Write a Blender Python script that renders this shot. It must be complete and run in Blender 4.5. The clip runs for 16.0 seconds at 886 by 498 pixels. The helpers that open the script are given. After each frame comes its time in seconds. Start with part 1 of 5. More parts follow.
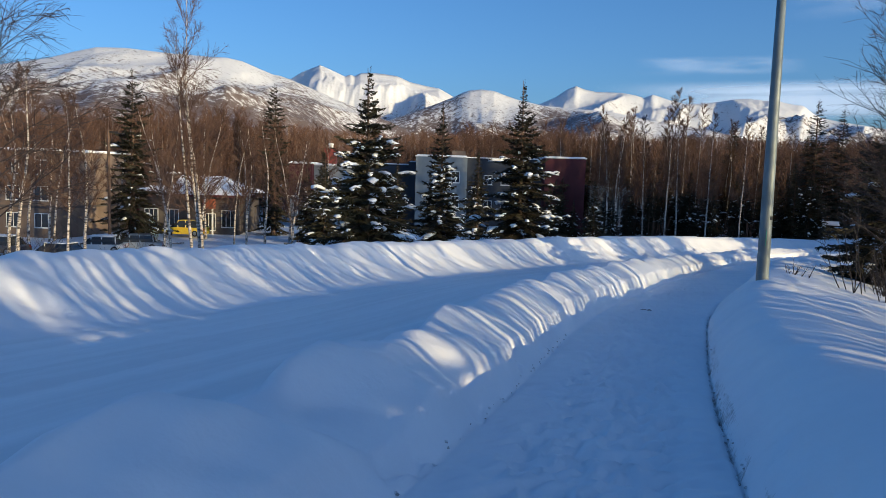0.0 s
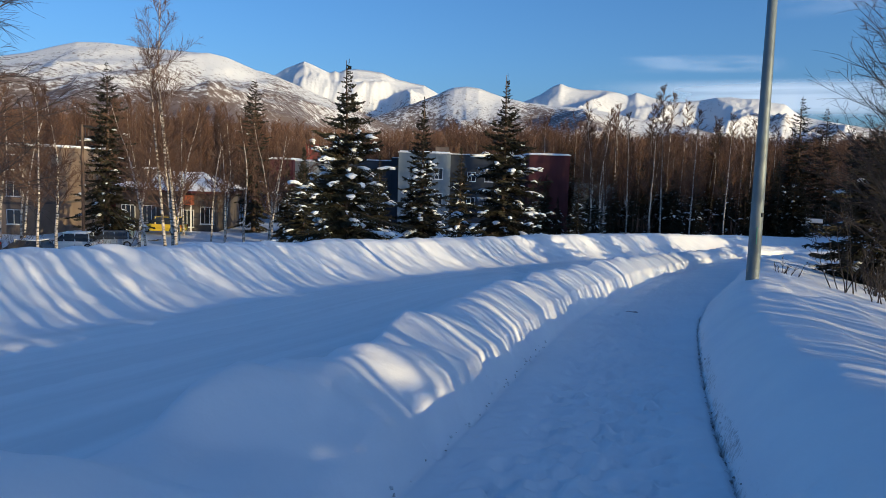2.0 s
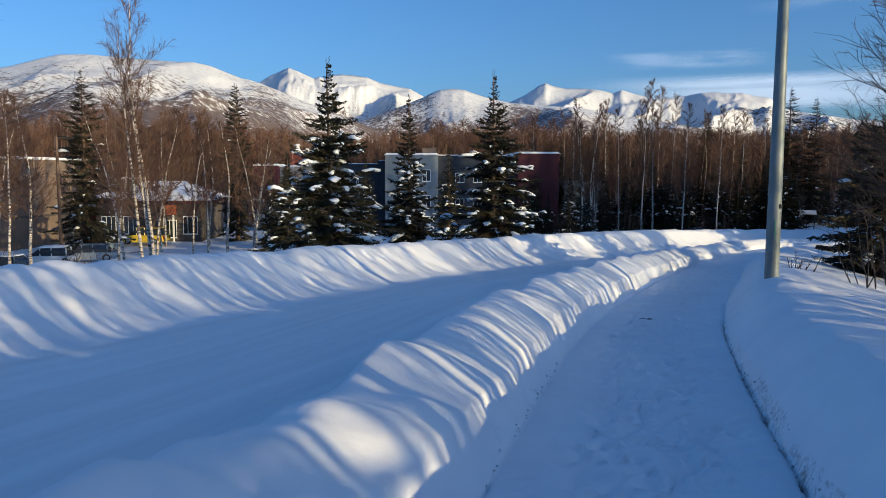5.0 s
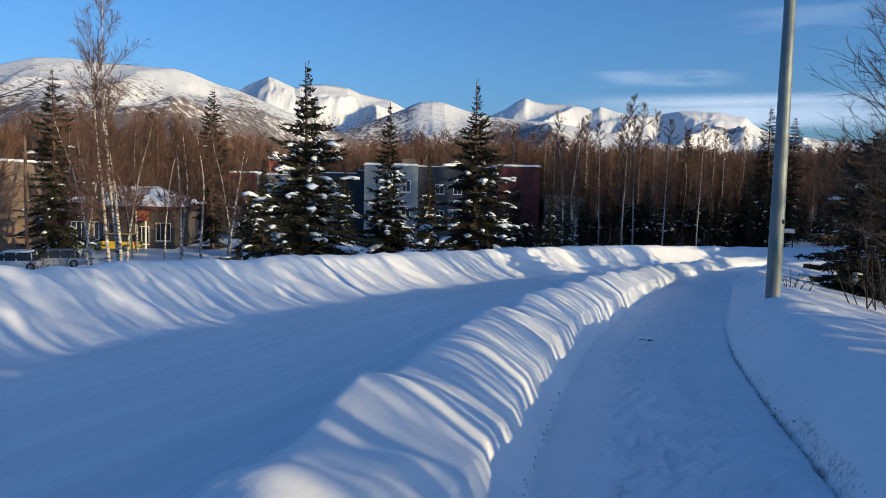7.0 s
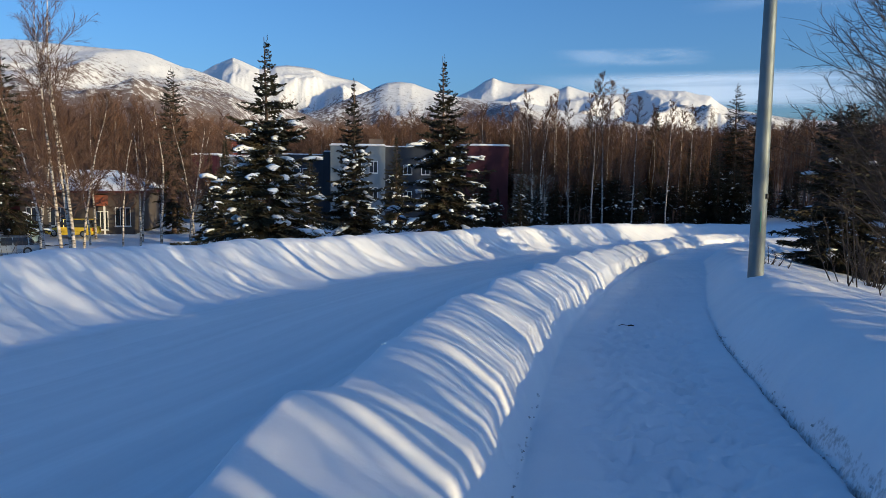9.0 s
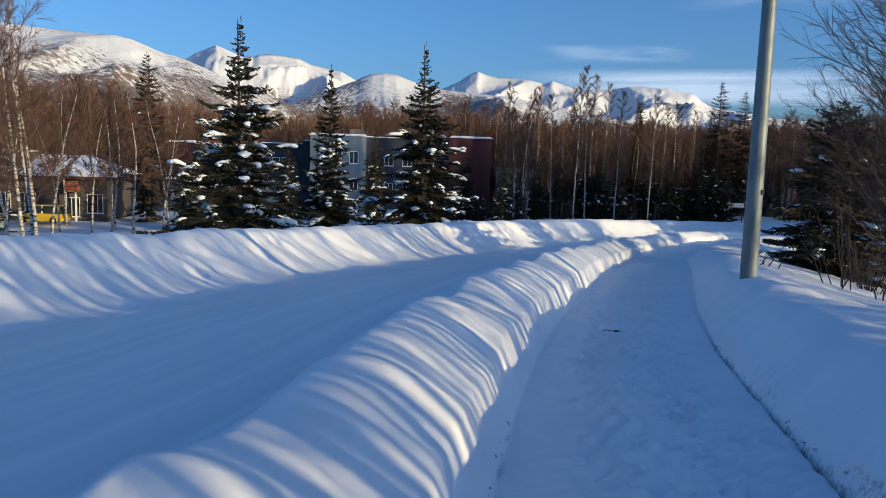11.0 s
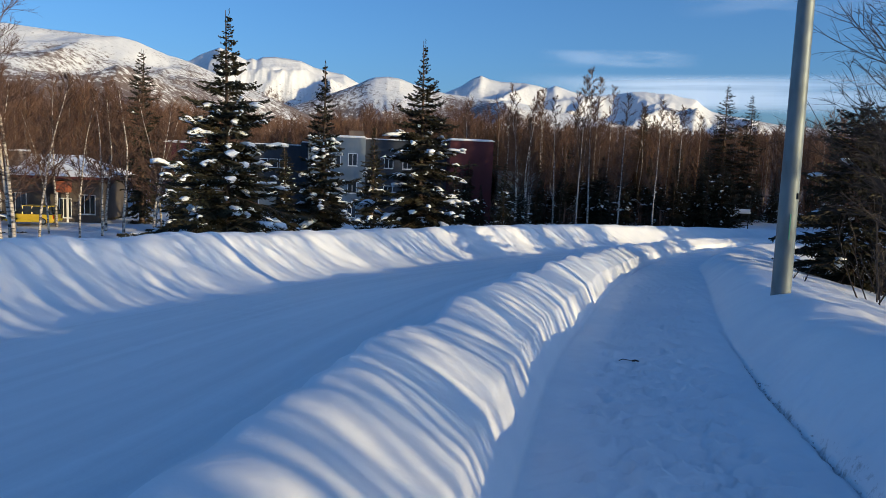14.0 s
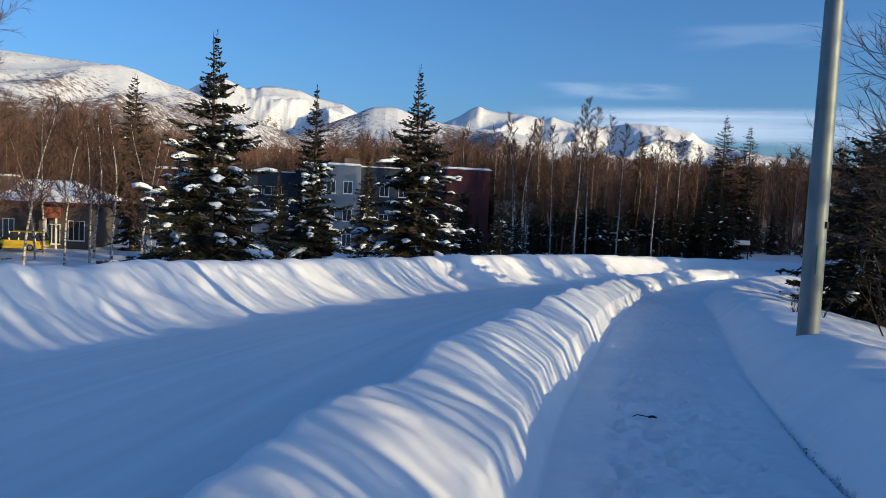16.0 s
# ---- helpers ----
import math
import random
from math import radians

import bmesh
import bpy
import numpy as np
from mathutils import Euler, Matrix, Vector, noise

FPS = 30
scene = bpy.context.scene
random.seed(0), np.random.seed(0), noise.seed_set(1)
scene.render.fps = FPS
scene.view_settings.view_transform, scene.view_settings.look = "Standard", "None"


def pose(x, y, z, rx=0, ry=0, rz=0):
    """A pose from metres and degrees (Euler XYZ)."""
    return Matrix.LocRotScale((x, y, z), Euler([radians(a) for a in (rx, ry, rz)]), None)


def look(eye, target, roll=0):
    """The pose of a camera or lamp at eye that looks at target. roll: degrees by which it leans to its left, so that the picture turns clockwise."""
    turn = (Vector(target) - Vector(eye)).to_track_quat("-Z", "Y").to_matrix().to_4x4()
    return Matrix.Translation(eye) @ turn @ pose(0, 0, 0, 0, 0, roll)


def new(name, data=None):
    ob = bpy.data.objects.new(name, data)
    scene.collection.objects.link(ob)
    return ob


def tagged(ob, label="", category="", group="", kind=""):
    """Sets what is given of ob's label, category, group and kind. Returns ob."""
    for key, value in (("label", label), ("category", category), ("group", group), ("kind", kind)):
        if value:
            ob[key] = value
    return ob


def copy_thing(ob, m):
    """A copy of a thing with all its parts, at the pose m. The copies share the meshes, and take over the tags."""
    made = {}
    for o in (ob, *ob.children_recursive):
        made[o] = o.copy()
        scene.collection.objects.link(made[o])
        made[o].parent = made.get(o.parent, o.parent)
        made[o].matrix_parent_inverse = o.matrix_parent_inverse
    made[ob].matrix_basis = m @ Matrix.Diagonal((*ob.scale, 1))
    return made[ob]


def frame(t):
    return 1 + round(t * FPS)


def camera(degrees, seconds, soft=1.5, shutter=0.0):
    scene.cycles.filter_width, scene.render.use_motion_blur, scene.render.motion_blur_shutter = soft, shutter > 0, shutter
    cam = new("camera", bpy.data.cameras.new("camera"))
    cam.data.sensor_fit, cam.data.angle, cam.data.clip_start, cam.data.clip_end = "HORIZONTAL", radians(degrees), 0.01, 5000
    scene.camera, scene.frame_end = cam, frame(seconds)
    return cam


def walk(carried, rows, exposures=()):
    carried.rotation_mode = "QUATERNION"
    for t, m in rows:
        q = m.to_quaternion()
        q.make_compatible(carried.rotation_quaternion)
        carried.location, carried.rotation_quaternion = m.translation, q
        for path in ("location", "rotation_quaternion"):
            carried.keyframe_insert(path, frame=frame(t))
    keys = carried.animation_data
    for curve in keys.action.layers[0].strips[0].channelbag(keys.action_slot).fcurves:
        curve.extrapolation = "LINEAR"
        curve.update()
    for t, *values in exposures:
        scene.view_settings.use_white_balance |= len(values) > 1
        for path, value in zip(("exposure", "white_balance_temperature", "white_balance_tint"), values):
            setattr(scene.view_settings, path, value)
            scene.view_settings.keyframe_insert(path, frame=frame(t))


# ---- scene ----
cam = camera(59.8, 16.0, soft=0.5)
METRES, EYE, TILT, LEAN, TURN = 10.0, 1.6, 0.0, 0.0, 0.0
ROWS = [
    (0.0, 0.0, 0.0, 0.0, 0.16, -5.61, -1.66),
    (0.5, 0.0109, 0.0324, -0.0024, -0.2, -5.73, -1.66),
    (1.0, 0.019, 0.0542, -0.0049, -0.57, -5.86, -1.77),
    (1.5, 0.0181, 0.0821, -0.0058, -0.84, -5.86, -1.85),
    (2.0, 0.0237, 0.1074, -0.0077, -0.96, -5.79, -1.82),
    (2.5, 0.0368, 0.1444, -0.0111, -1.05, -5.83, -1.56),
    (3.0, 0.0433, 0.1687, -0.0139, -0.75, -5.89, -1.12),
    (3.5, 0.0466, 0.1986, -0.0174, -0.63, -6.18, -0.39),
    (4.0, 0.0444, 0.2279, -0.017, -0.82, -6.23, 0.21),
    (6.5, 0.013, 0.3825, -0.0307, -3.28, -4.38, -1.44),
    (7.0, 0.0233, 0.4108, -0.0337, -3.41, -4.66, -1.36),
    (7.5, 0.0226, 0.4383, -0.0369, -3.94, -5.17, -1.17),
    (8.0, 0.0251, 0.4642, -0.0386, -4.6, -5.68, -0.88),
    (8.5, 0.037, 0.4894, -0.0392, -5.24, -5.94, -0.72),
    (9.0, 0.0404, 0.5234, -0.0431, -5.73, -6.02, -0.72),
    (11.5, 0.0808, 0.6712, -0.0541, -7.28, -6.62, -1.96),
    (12.0, 0.0849, 0.7017, -0.0563, -7.76, -6.71, -1.93),
    (12.5, 0.0908, 0.734, -0.0612, -8.19, -6.89, -1.96),
    (13.0, 0.0942, 0.7696, -0.0622, -8.21, -7.04, -1.99),
    (13.5, 0.1006, 0.8008, -0.0636, -7.71, -6.85, -2.08),
    (14.0, 0.1175, 0.8261, -0.0643, -6.78, -6.24, -2.23),
    (14.5, 0.1225, 0.8482, -0.0658, -6.05, -5.28, -2.4),
    (15.0, 0.1308, 0.8881, -0.0691, -6.04, -4.53, -2.54),
    (15.5, 0.1423, 0.9234, -0.0695, -6.44, -4.11, -2.64),
    (16.0, 0.1491, 0.9636, -0.0743, -6.97, -4.06, -2.66),
]
walk(cam, [(t, pose(0, 0, EYE, TILT, LEAN, TURN) @ pose(METRES * x, METRES * y, METRES * z, 90 + pitch, roll, yaw)) for t, x, y, z, yaw, pitch, roll in ROWS], [(0.0, 0.62, 4880, 5), (16.0, 0.62, 4880, 5)])

# ---- world, sun, exposure ----
SUN_AZ, SUN_EL = 128.0, 9.6
world = bpy.data.worlds.new("world")
scene.world = world
world.use_nodes = True
wn = world.node_tree
sky = wn.nodes.new("ShaderNodeTexSky")
sky.sky_type, sky.sun_disc = "NISHITA", False
sky.sun_elevation, sky.sun_rotation = radians(11.0), radians(SUN_AZ)
sky.altitude, sky.air_density, sky.dust_density, sky.ozone_density = 200, 0.85, 2.2, 2.9
background = wn.nodes["Background"]
wn.links.new(sky.outputs[0], background.inputs[0])
background.inputs[1].default_value = 0.094
sun = new("sun", bpy.data.lights.new("sun", "SUN"))
sun.data.energy, sun.data.angle, sun.data.color = 3.6, radians(0.42), (1.0, 0.65, 0.26)
toward = Vector((math.sin(radians(SUN_AZ)) * math.cos(radians(SUN_EL)), math.cos(radians(SUN_AZ)) * math.cos(radians(SUN_EL)), math.sin(radians(SUN_EL))))
sun.matrix_world = look((60, -40, 30), Vector((60, -40, 30)) - toward)


# ---- materials ----
def material(name, colour, rough=0.7, metal=0.0, spec=0.5):
    m = bpy.data.materials.new(name)
    m.use_nodes = True
    b = m.node_tree.nodes["Principled BSDF"]
    b.inputs["Base Color"].default_value = (*colour, 1)
    b.inputs["Roughness"].default_value = rough
    b.inputs["Metallic"].default_value = metal
    b.inputs["Specular IOR Level"].default_value = spec
    return m


def node(m, kind, **inputs):
    n = m.node_tree.nodes.new(kind)
    for key, value in inputs.items():
        n.inputs[key.replace("_", " ")].default_value = value
    return n


def wire(m, a, b):
    m.node_tree.links.new(a, b)


def noisy(m, scale, low, high, stretch=(1, 1, 1), detail=5.0, lo=0.35, hi=0.65, space="Object"):
    """Base colour that wanders between two colours."""
    b = m.node_tree.nodes["Principled BSDF"]
    co = node(m, "ShaderNodeTexCoord")
    mp = node(m, "ShaderNodeMapping", Scale=stretch)
    nz = node(m, "ShaderNodeTexNoise", Scale=scale, Detail=detail)
    rp = node(m, "ShaderNodeValToRGB")
    rp.color_ramp.elements[0].position, rp.color_ramp.elements[1].position = lo, hi
    rp.color_ramp.elements[0].color, rp.color_ramp.elements[1].color = (*low, 1), (*high, 1)
    wire(m, co.outputs[space], mp.inputs["Vector"])
    wire(m, mp.outputs[0], nz.inputs["Vector"])
    wire(m, nz.outputs["Fac"], rp.inputs["Fac"])
    wire(m, rp.outputs["Color"], b.inputs["Base Color"])
    return m, rp, mp


def bumpy(m, scale, strength, distance, detail=6.0, stretch=(1, 1, 1), old=None):
    b = m.node_tree.nodes["Principled BSDF"]
    co = node(m, "ShaderNodeTexCoord")
    mp = node(m, "ShaderNodeMapping", Scale=stretch)
    nz = node(m, "ShaderNodeTexNoise", Scale=scale, Detail=detail)
    bp = node(m, "ShaderNodeBump", Strength=strength, Distance=distance)
    wire(m, co.outputs["Object"], mp.inputs["Vector"])
    wire(m, mp.outputs[0], nz.inputs["Vector"])
    wire(m, nz.outputs["Fac"], bp.inputs["Height"])
    if old:
        wire(m, old.outputs[0], bp.inputs["Normal"])
    wire(m, bp.outputs[0], b.inputs["Normal"])
    return bp


def add_random(m, amount=0.25):
    """Each object a little lighter or darker than its fellows."""
    b = m.node_tree.nodes["Principled BSDF"]
    info = node(m, "ShaderNodeObjectInfo")
    rng = node(m, "ShaderNodeMapRange", To_Min=1 - amount, To_Max=1 + amount)
    hsv = node(m, "ShaderNodeHueSaturation")
    wire(m, info.outputs["Random"], rng.inputs["Value"])
    wire(m, rng.outputs[0], hsv.inputs["Value"])
    link = b.inputs["Base Color"].links
    if link:
        wire(m, link[0].from_socket, hsv.inputs["Color"])
    else:
        hsv.inputs["Color"].default_value = b.inputs["Base Color"].default_value
    wire(m, hsv.outputs[0], b.inputs["Base Color"])
    return m


def ground_snow():
    m = material("snow_ground", (0.85, 0.87, 0.9), 0.55, spec=0.3)
    b = m.node_tree.nodes["Principled BSDF"]
    _, rp, _ = noisy(m, 0.9, (0.80, 0.82, 0.86), (0.88, 0.89, 0.91), lo=0.3, hi=0.7)
    at = node(m, "ShaderNodeAttribute")
    at.attribute_name = "dirt_shade"
    co = node(m, "ShaderNodeTexCoord")
    nz = node(m, "ShaderNodeTexNoise", Scale=18.0, Detail=6.0, Roughness=0.65)
    wire(m, co.outputs["Object"], nz.inputs["Vector"])
    sm = node(m, "ShaderNodeMath")
    sm.operation = "ADD"
    wire(m, at.outputs["Fac"], sm.inputs[0])
    wire(m, nz.outputs["Fac"], sm.inputs[1])
    mr = node(m, "ShaderNodeMapRange", From_Min=1.0, From_Max=1.35, To_Min=0.0, To_Max=0.9)
    wire(m, sm.outputs[0], mr.inputs["Value"])
    mx = node(m, "ShaderNodeMix")
    mx.data_type = "RGBA"
    wire(m, mr.outputs[0], mx.inputs["Factor"])
    wire(m, rp.outputs["Color"], mx.inputs["A"])
    mx.inputs["B"].default_value = (0.15, 0.14, 0.125, 1)
    wire(m, mx.outputs["Result"], b.inputs["Base Color"])
    lane = node(m, "ShaderNodeAttribute")
    lane.attribute_name = "lane"
    mp = node(m, "ShaderNodeMapping", Scale=(2.6, 0.05, 1))
    streak = node(m, "ShaderNodeTexNoise", Scale=1.0, Detail=7.0, Roughness=0.62)
    wire(m, lane.outputs["Vector"], mp.inputs["Vector"])
    wire(m, mp.outputs[0], streak.inputs["Vector"])
    sep = node(m, "ShaderNodeSeparateXYZ")
    wire(m, lane.outputs["Vector"], sep.inputs[0])
    worn = node(m, "ShaderNodeMapRange", From_Min=0.38, From_Max=0.62, To_Min=0.62, To_Max=0.96)
    wire(m, streak.outputs["Fac"], worn.inputs["Value"])
    grey = node(m, "ShaderNodeMix")
    grey.data_type = "RGBA"
    grey.inputs["A"].default_value = (0.58, 0.60, 0.62, 1)
    grey.inputs["B"].default_value = (0.86, 0.88, 0.90, 1)
    wire(m, worn.outputs[0], grey.inputs["Factor"])
    over = node(m, "ShaderNodeMix")
    over.data_type = "RGBA"
    wire(m, sep.outputs["Z"], over.inputs["Factor"])
    wire(m, mx.outputs["Result"], over.inputs["A"])
    wire(m, grey.outputs["Result"], over.inputs["B"])
    wire(m, over.outputs["Result"], b.inputs["Base Color"])
    first = bumpy(m, 3.0, 0.25, 0.05, detail=4)
    second = bumpy(m, 11.0, 0.16, 0.03, detail=5, old=first)
    bumpy(m, 45.0, 0.15, 0.012, detail=5, old=second)
    return m


SNOW = ground_snow()
FRESH = material("snow_lying", (0.87, 0.89, 0.92), 0.6, spec=0.3)
bumpy(FRESH, 6.0, 0.4, 0.05)
BARK_WHITE, _, _ = noisy(material("birch_bark", (0.6, 0.55, 0.48), 0.75), 2.2, (0.07, 0.055, 0.045), (0.58, 0.52, 0.44), stretch=(1, 1, 4), lo=0.40, hi=0.55)
TWIG = add_random(material("birch_twig", (0.10, 0.056, 0.034), 0.8), 0.3)
TWIG_DARK = add_random(material("dark_twig", (0.038, 0.028, 0.023), 0.8), 0.2)
BARK_BROWN, _, _ = noisy(material("spruce_bark", (0.12, 0.08, 0.055), 0.9), 5.0, (0.06, 0.042, 0.03), (0.17, 0.11, 0.075), stretch=(1, 1, 0.3))
NEEDLE, _, _ = noisy(material("spruce_needles", (0.03, 0.045, 0.025), 0.7, spec=0.3), 0.9, (0.015, 0.018, 0.010), (0.052, 0.043, 0.021))
add_random(NEEDLE, 0.2)
WOODS = material("far_woods", (0.13, 0.085, 0.06), 0.85)
noisy(WOODS, 0.12, (0.085, 0.045, 0.027), (0.16, 0.086, 0.048), lo=0.3, hi=0.7)
PALE_WOODS = material("far_birch_stems", (0.30, 0.25, 0.2), 0.85)


def per_island(m, low, high):
    """Every twig of a joined mesh a little lighter or darker."""
    b = m.node_tree.nodes["Principled BSDF"]
    geo = node(m, "ShaderNodeNewGeometry")
    rng = node(m, "ShaderNodeMapRange", To_Min=low, To_Max=high)
    hsv = node(m, "ShaderNodeHueSaturation")
    wire(m, geo.outputs["Random Per Island"], rng.inputs["Value"])
    wire(m, rng.outputs[0], hsv.inputs["Value"])
    link = b.inputs["Base Color"].links
    if link:
        wire(m, link[0].from_socket, hsv.inputs["Color"])
    else:
        hsv.inputs["Color"].default_value = b.inputs["Base Color"].default_value
    wire(m, hsv.outputs[0], b.inputs["Base Color"])


per_island(WOODS, 0.45, 1.5)
per_island(PALE_WOODS, 0.3, 1.4)
STEEL, _, _ = noisy(material("galvanised_steel", (0.2, 0.23, 0.25), 0.55, 0.3), 3.0, (0.13, 0.155, 0.16), (0.21, 0.24, 0.245), stretch=(1, 1, 0.4))
DARK_STEEL = material("dark_painted_steel", (0.035, 0.03, 0.027), 0.5, 0.2)


# ---- geometry helpers ----
class Geo:
    """Collects points and faces for one mesh."""

    def __init__(self):
        self.v, self.f = [], []

    def tube(self, pts, radii, sides=5, cap=False):
        base, n = len(self.v), len(pts)
        for i, p in enumerate(pts):
            a = pts[min(i + 1, n - 1)] - pts[max(i - 1, 0)]
            if a.length < 1e-6:
                a = Vector((0, 0, 1))
            a.normalize()
            u = a.cross(Vector((0, 0, 1)) if abs(a.z) < 0.9 else Vector((1, 0, 0))).normalized()
            w = a.cross(u)
            for k in range(sides):
                c = 2 * math.pi * k / sides
                self.v.append(p + (u * math.cos(c) + w * math.sin(c)) * radii[i])
        for i in range(n - 1):
            for k in range(sides):
                k2 = (k + 1) % sides
                self.f.append((base + i * sides + k, base + i * sides + k2, base + (i + 1) * sides + k2, base + (i + 1) * sides + k))
        if cap:
            self.f.append(tuple(base + k for k in reversed(range(sides))))
            self.f.append(tuple(base + (n - 1) * sides + k for k in range(sides)))

    def box(self, lo, hi, m=None):
        base = len(self.v)
        for z in (lo[2], hi[2]):
            for x, y in ((lo[0], lo[1]), (hi[0], lo[1]), (hi[0], hi[1]), (lo[0], hi[1])):
                p = Vector((x, y, z))
                self.v.append(m @ p if m else p)
        for q in ((3, 2, 1, 0), (4, 5, 6, 7), (0, 1, 5, 4), (1, 2, 6, 5), (2, 3, 7, 6), (3, 0, 4, 7)):
            self.f.append(tuple(base + i for i in q))

    def kite(self, a, along, side):
        """A narrow leaf-shaped blade."""
        base = len(self.v)
        self.v += [a, a + along * 0.45 + side, a + along, a + along * 0.45 - side]
        self.f.append((base, base + 1, base + 2, base + 3))

    def blob(self, c, sx, sy, sz, seed, rings=5, seg=9, turn=0.0, rough=0.45):
        base = len(self.v)
        for i in range(rings + 1):
            th = math.pi * i / rings
            for k in range(seg):
                ph = 2 * math.pi * k / seg
                d = Vector((math.sin(th) * math.cos(ph), math.sin(th) * math.sin(ph), math.cos(th)))
                s = 1 + rough * noise.noise(d * 1.7 + Vector((seed * 3.1, seed * 1.7, seed)))
                z = d.z * sz * s
                a, b = d.x * sx * s, d.y * sy * s
                self.v.append(c + Vector((a * math.cos(turn) - b * math.sin(turn), a * math.sin(turn) + b * math.cos(turn), z if z > 0 else z * 0.5)))
        for i in range(rings):
            for k in range(seg):
                k2 = (k + 1) % seg
                self.f.append((base + i * seg + k, base + (i + 1) * seg + k, base + (i + 1) * seg + k2, base + i * seg + k2))

    def mesh(self, name, mat, smooth=False):
        me = bpy.data.meshes.new(name)
        me.from_pydata([tuple(p) for p in self.v], [], self.f)
        me.materials.append(mat)
        if smooth:
            me.polygons.foreach_set("use_smooth", [True] * len(me.polygons))
        me.update()
        return me


def part(name, geo, mat, parent, label="", smooth=False):
    ob = new(name, geo.mesh(name, mat, smooth))
    ob.parent = parent
    if label:
        ob["label"] = label
    return ob


def thing(name, m, label, category, group=""):
    ob = new(name)
    ob.empty_display_size = 0.2
    ob.matrix_basis = m
    return tagged(ob, label, category, group)


# ---- the lie of the land ----
def curve(ys, xs):
    """A smooth line x(y) through a few known places."""
    yy = np.linspace(-260, 2600, 28601)
    lo, hi = (xs[1] - xs[0]) / (ys[1] - ys[0]), (xs[-1] - xs[-2]) / (ys[-1] - ys[-2])
    raw = np.interp(yy, ys, xs)
    raw = np.where(yy < ys[0], xs[0] + (yy - ys[0]) * lo, raw)
    raw = np.where(yy > ys[-1], xs[-1] + (yy - ys[-1]) * hi, raw)
    k = np.hanning(61)
    out = np.convolve(np.pad(raw, 30, mode="edge"), k / k.sum(), "valid")
    return lambda y: np.interp(y, yy, out)


PATH_L = curve([-20, 0, 5.5, 7.8, 11.5, 14.9, 17.6, 21.3, 28.3, 40, 45, 52, 57, 64, 75], [-8.5, -1.65, 0.1, 0.8, 1.84, 2.91, 3.87, 5.42, 8.3, 13.8, 16.6, 21.0, 25.3, 33.0, 48.0])
PATH_R = curve([-20, 0, 4.6, 6, 8.4, 10.1, 12.4, 15, 17, 20, 24, 32, 42, 50, 55, 62, 73], [-6.2, 0.52, 1.97, 2.31, 3.04, 3.58, 4.37, 5.24, 6.05, 7.28, 9.1, 12.8, 17.2, 22.2, 26.2, 33.5, 48.0])
FAR_BASE = curve([-20, 0, 10.2, 12, 15, 18.4, 22.5, 26.5, 28.5, 32.3, 38.5, 43.4, 47.5, 52, 58, 66, 78], [-16.5, -9.4, -6.0, -5.3, -4.35, -3.55, -2.3, -0.95, -0.15, 1.4, 4.5, 7.1, 10.2, 14.6, 21.0, 30.5, 46.0])
ROAD_Z = curve([-60, 0, 20, 42, 65, 90, 130, 600], [4.7, 0, -1.56, -3.28, -4.5, -5.3, -5.9, -6.0])
BANK_H = curve([-20, 3, 5, 7, 10, 14, 20, 32, 60], [0.5, 0.53, 0.60, 0.67, 0.74, 0.78, 0.84, 0.84, 0.78])
FAR_BANK_H = curve([-20, 0, 13, 20, 30, 40, 50, 58, 66, 80], [0.9, 0.92, 1.0, 1.07, 1.17, 1.31, 1.43, 1.5, 1.4, 0.8])
LOT_Z = curve([-60, 0, 30, 60, 100, 600], [2.0, -2.0, -4.7, -6.15, -6.3, -6.2])


def step(a, b, x):
    s = np.clip((x - a) / (b - a), 0, 1)
    return s * s * (3 - 2 * s)


def wave(x, y, seed, size):
    """Smooth random waves of about the given size, for arrays."""
    rs = np.random.RandomState(seed)
    out = np.zeros_like(x)
    for _ in range(7):
        a, p, q = rs.uniform(0, 2 * np.pi), rs.uniform(0, 2 * np.pi), size * rs.uniform(0.6, 1.7)
        out += np.sin((x * np.cos(a) + y * np.sin(a)) * 2 * np.pi / q + p)
    return out / 7 ** 0.5


def prints(x, y):
    """Depth of the boot prints trodden into the path."""
    rs = np.random.RandomState(31)
    out = np.zeros_like(x)
    for i in range(2100):
        py = 3.0 + 27.0 * rs.rand() ** 1.15
        w = rs.choice([0.3, 0.42, 0.58, 0.7]) + rs.normal(0, 0.05)
        px = float(PATH_L(py)) + w * float(PATH_R(py) - PATH_L(py))
        a = 0.36 + rs.normal(0, 0.45)
        near = np.abs(y - py) < 0.35
        u, v = x[near] - px, y[near] - py
        side, fore = u * np.cos(a) - v * np.sin(a), u * np.sin(a) + v * np.cos(a)
        d = rs.uniform(0.028, 0.08)
        e = (side / 0.066) ** 2 + (fore / (0.07 + 0.08 * rs.rand())) ** 2
        out[near] = np.maximum(out[near], d * np.exp(-e ** 1.5))
        out[near] -= 0.28 * d * np.exp(-((np.sqrt(e) - 1.5) / 0.3) ** 2)
    return out


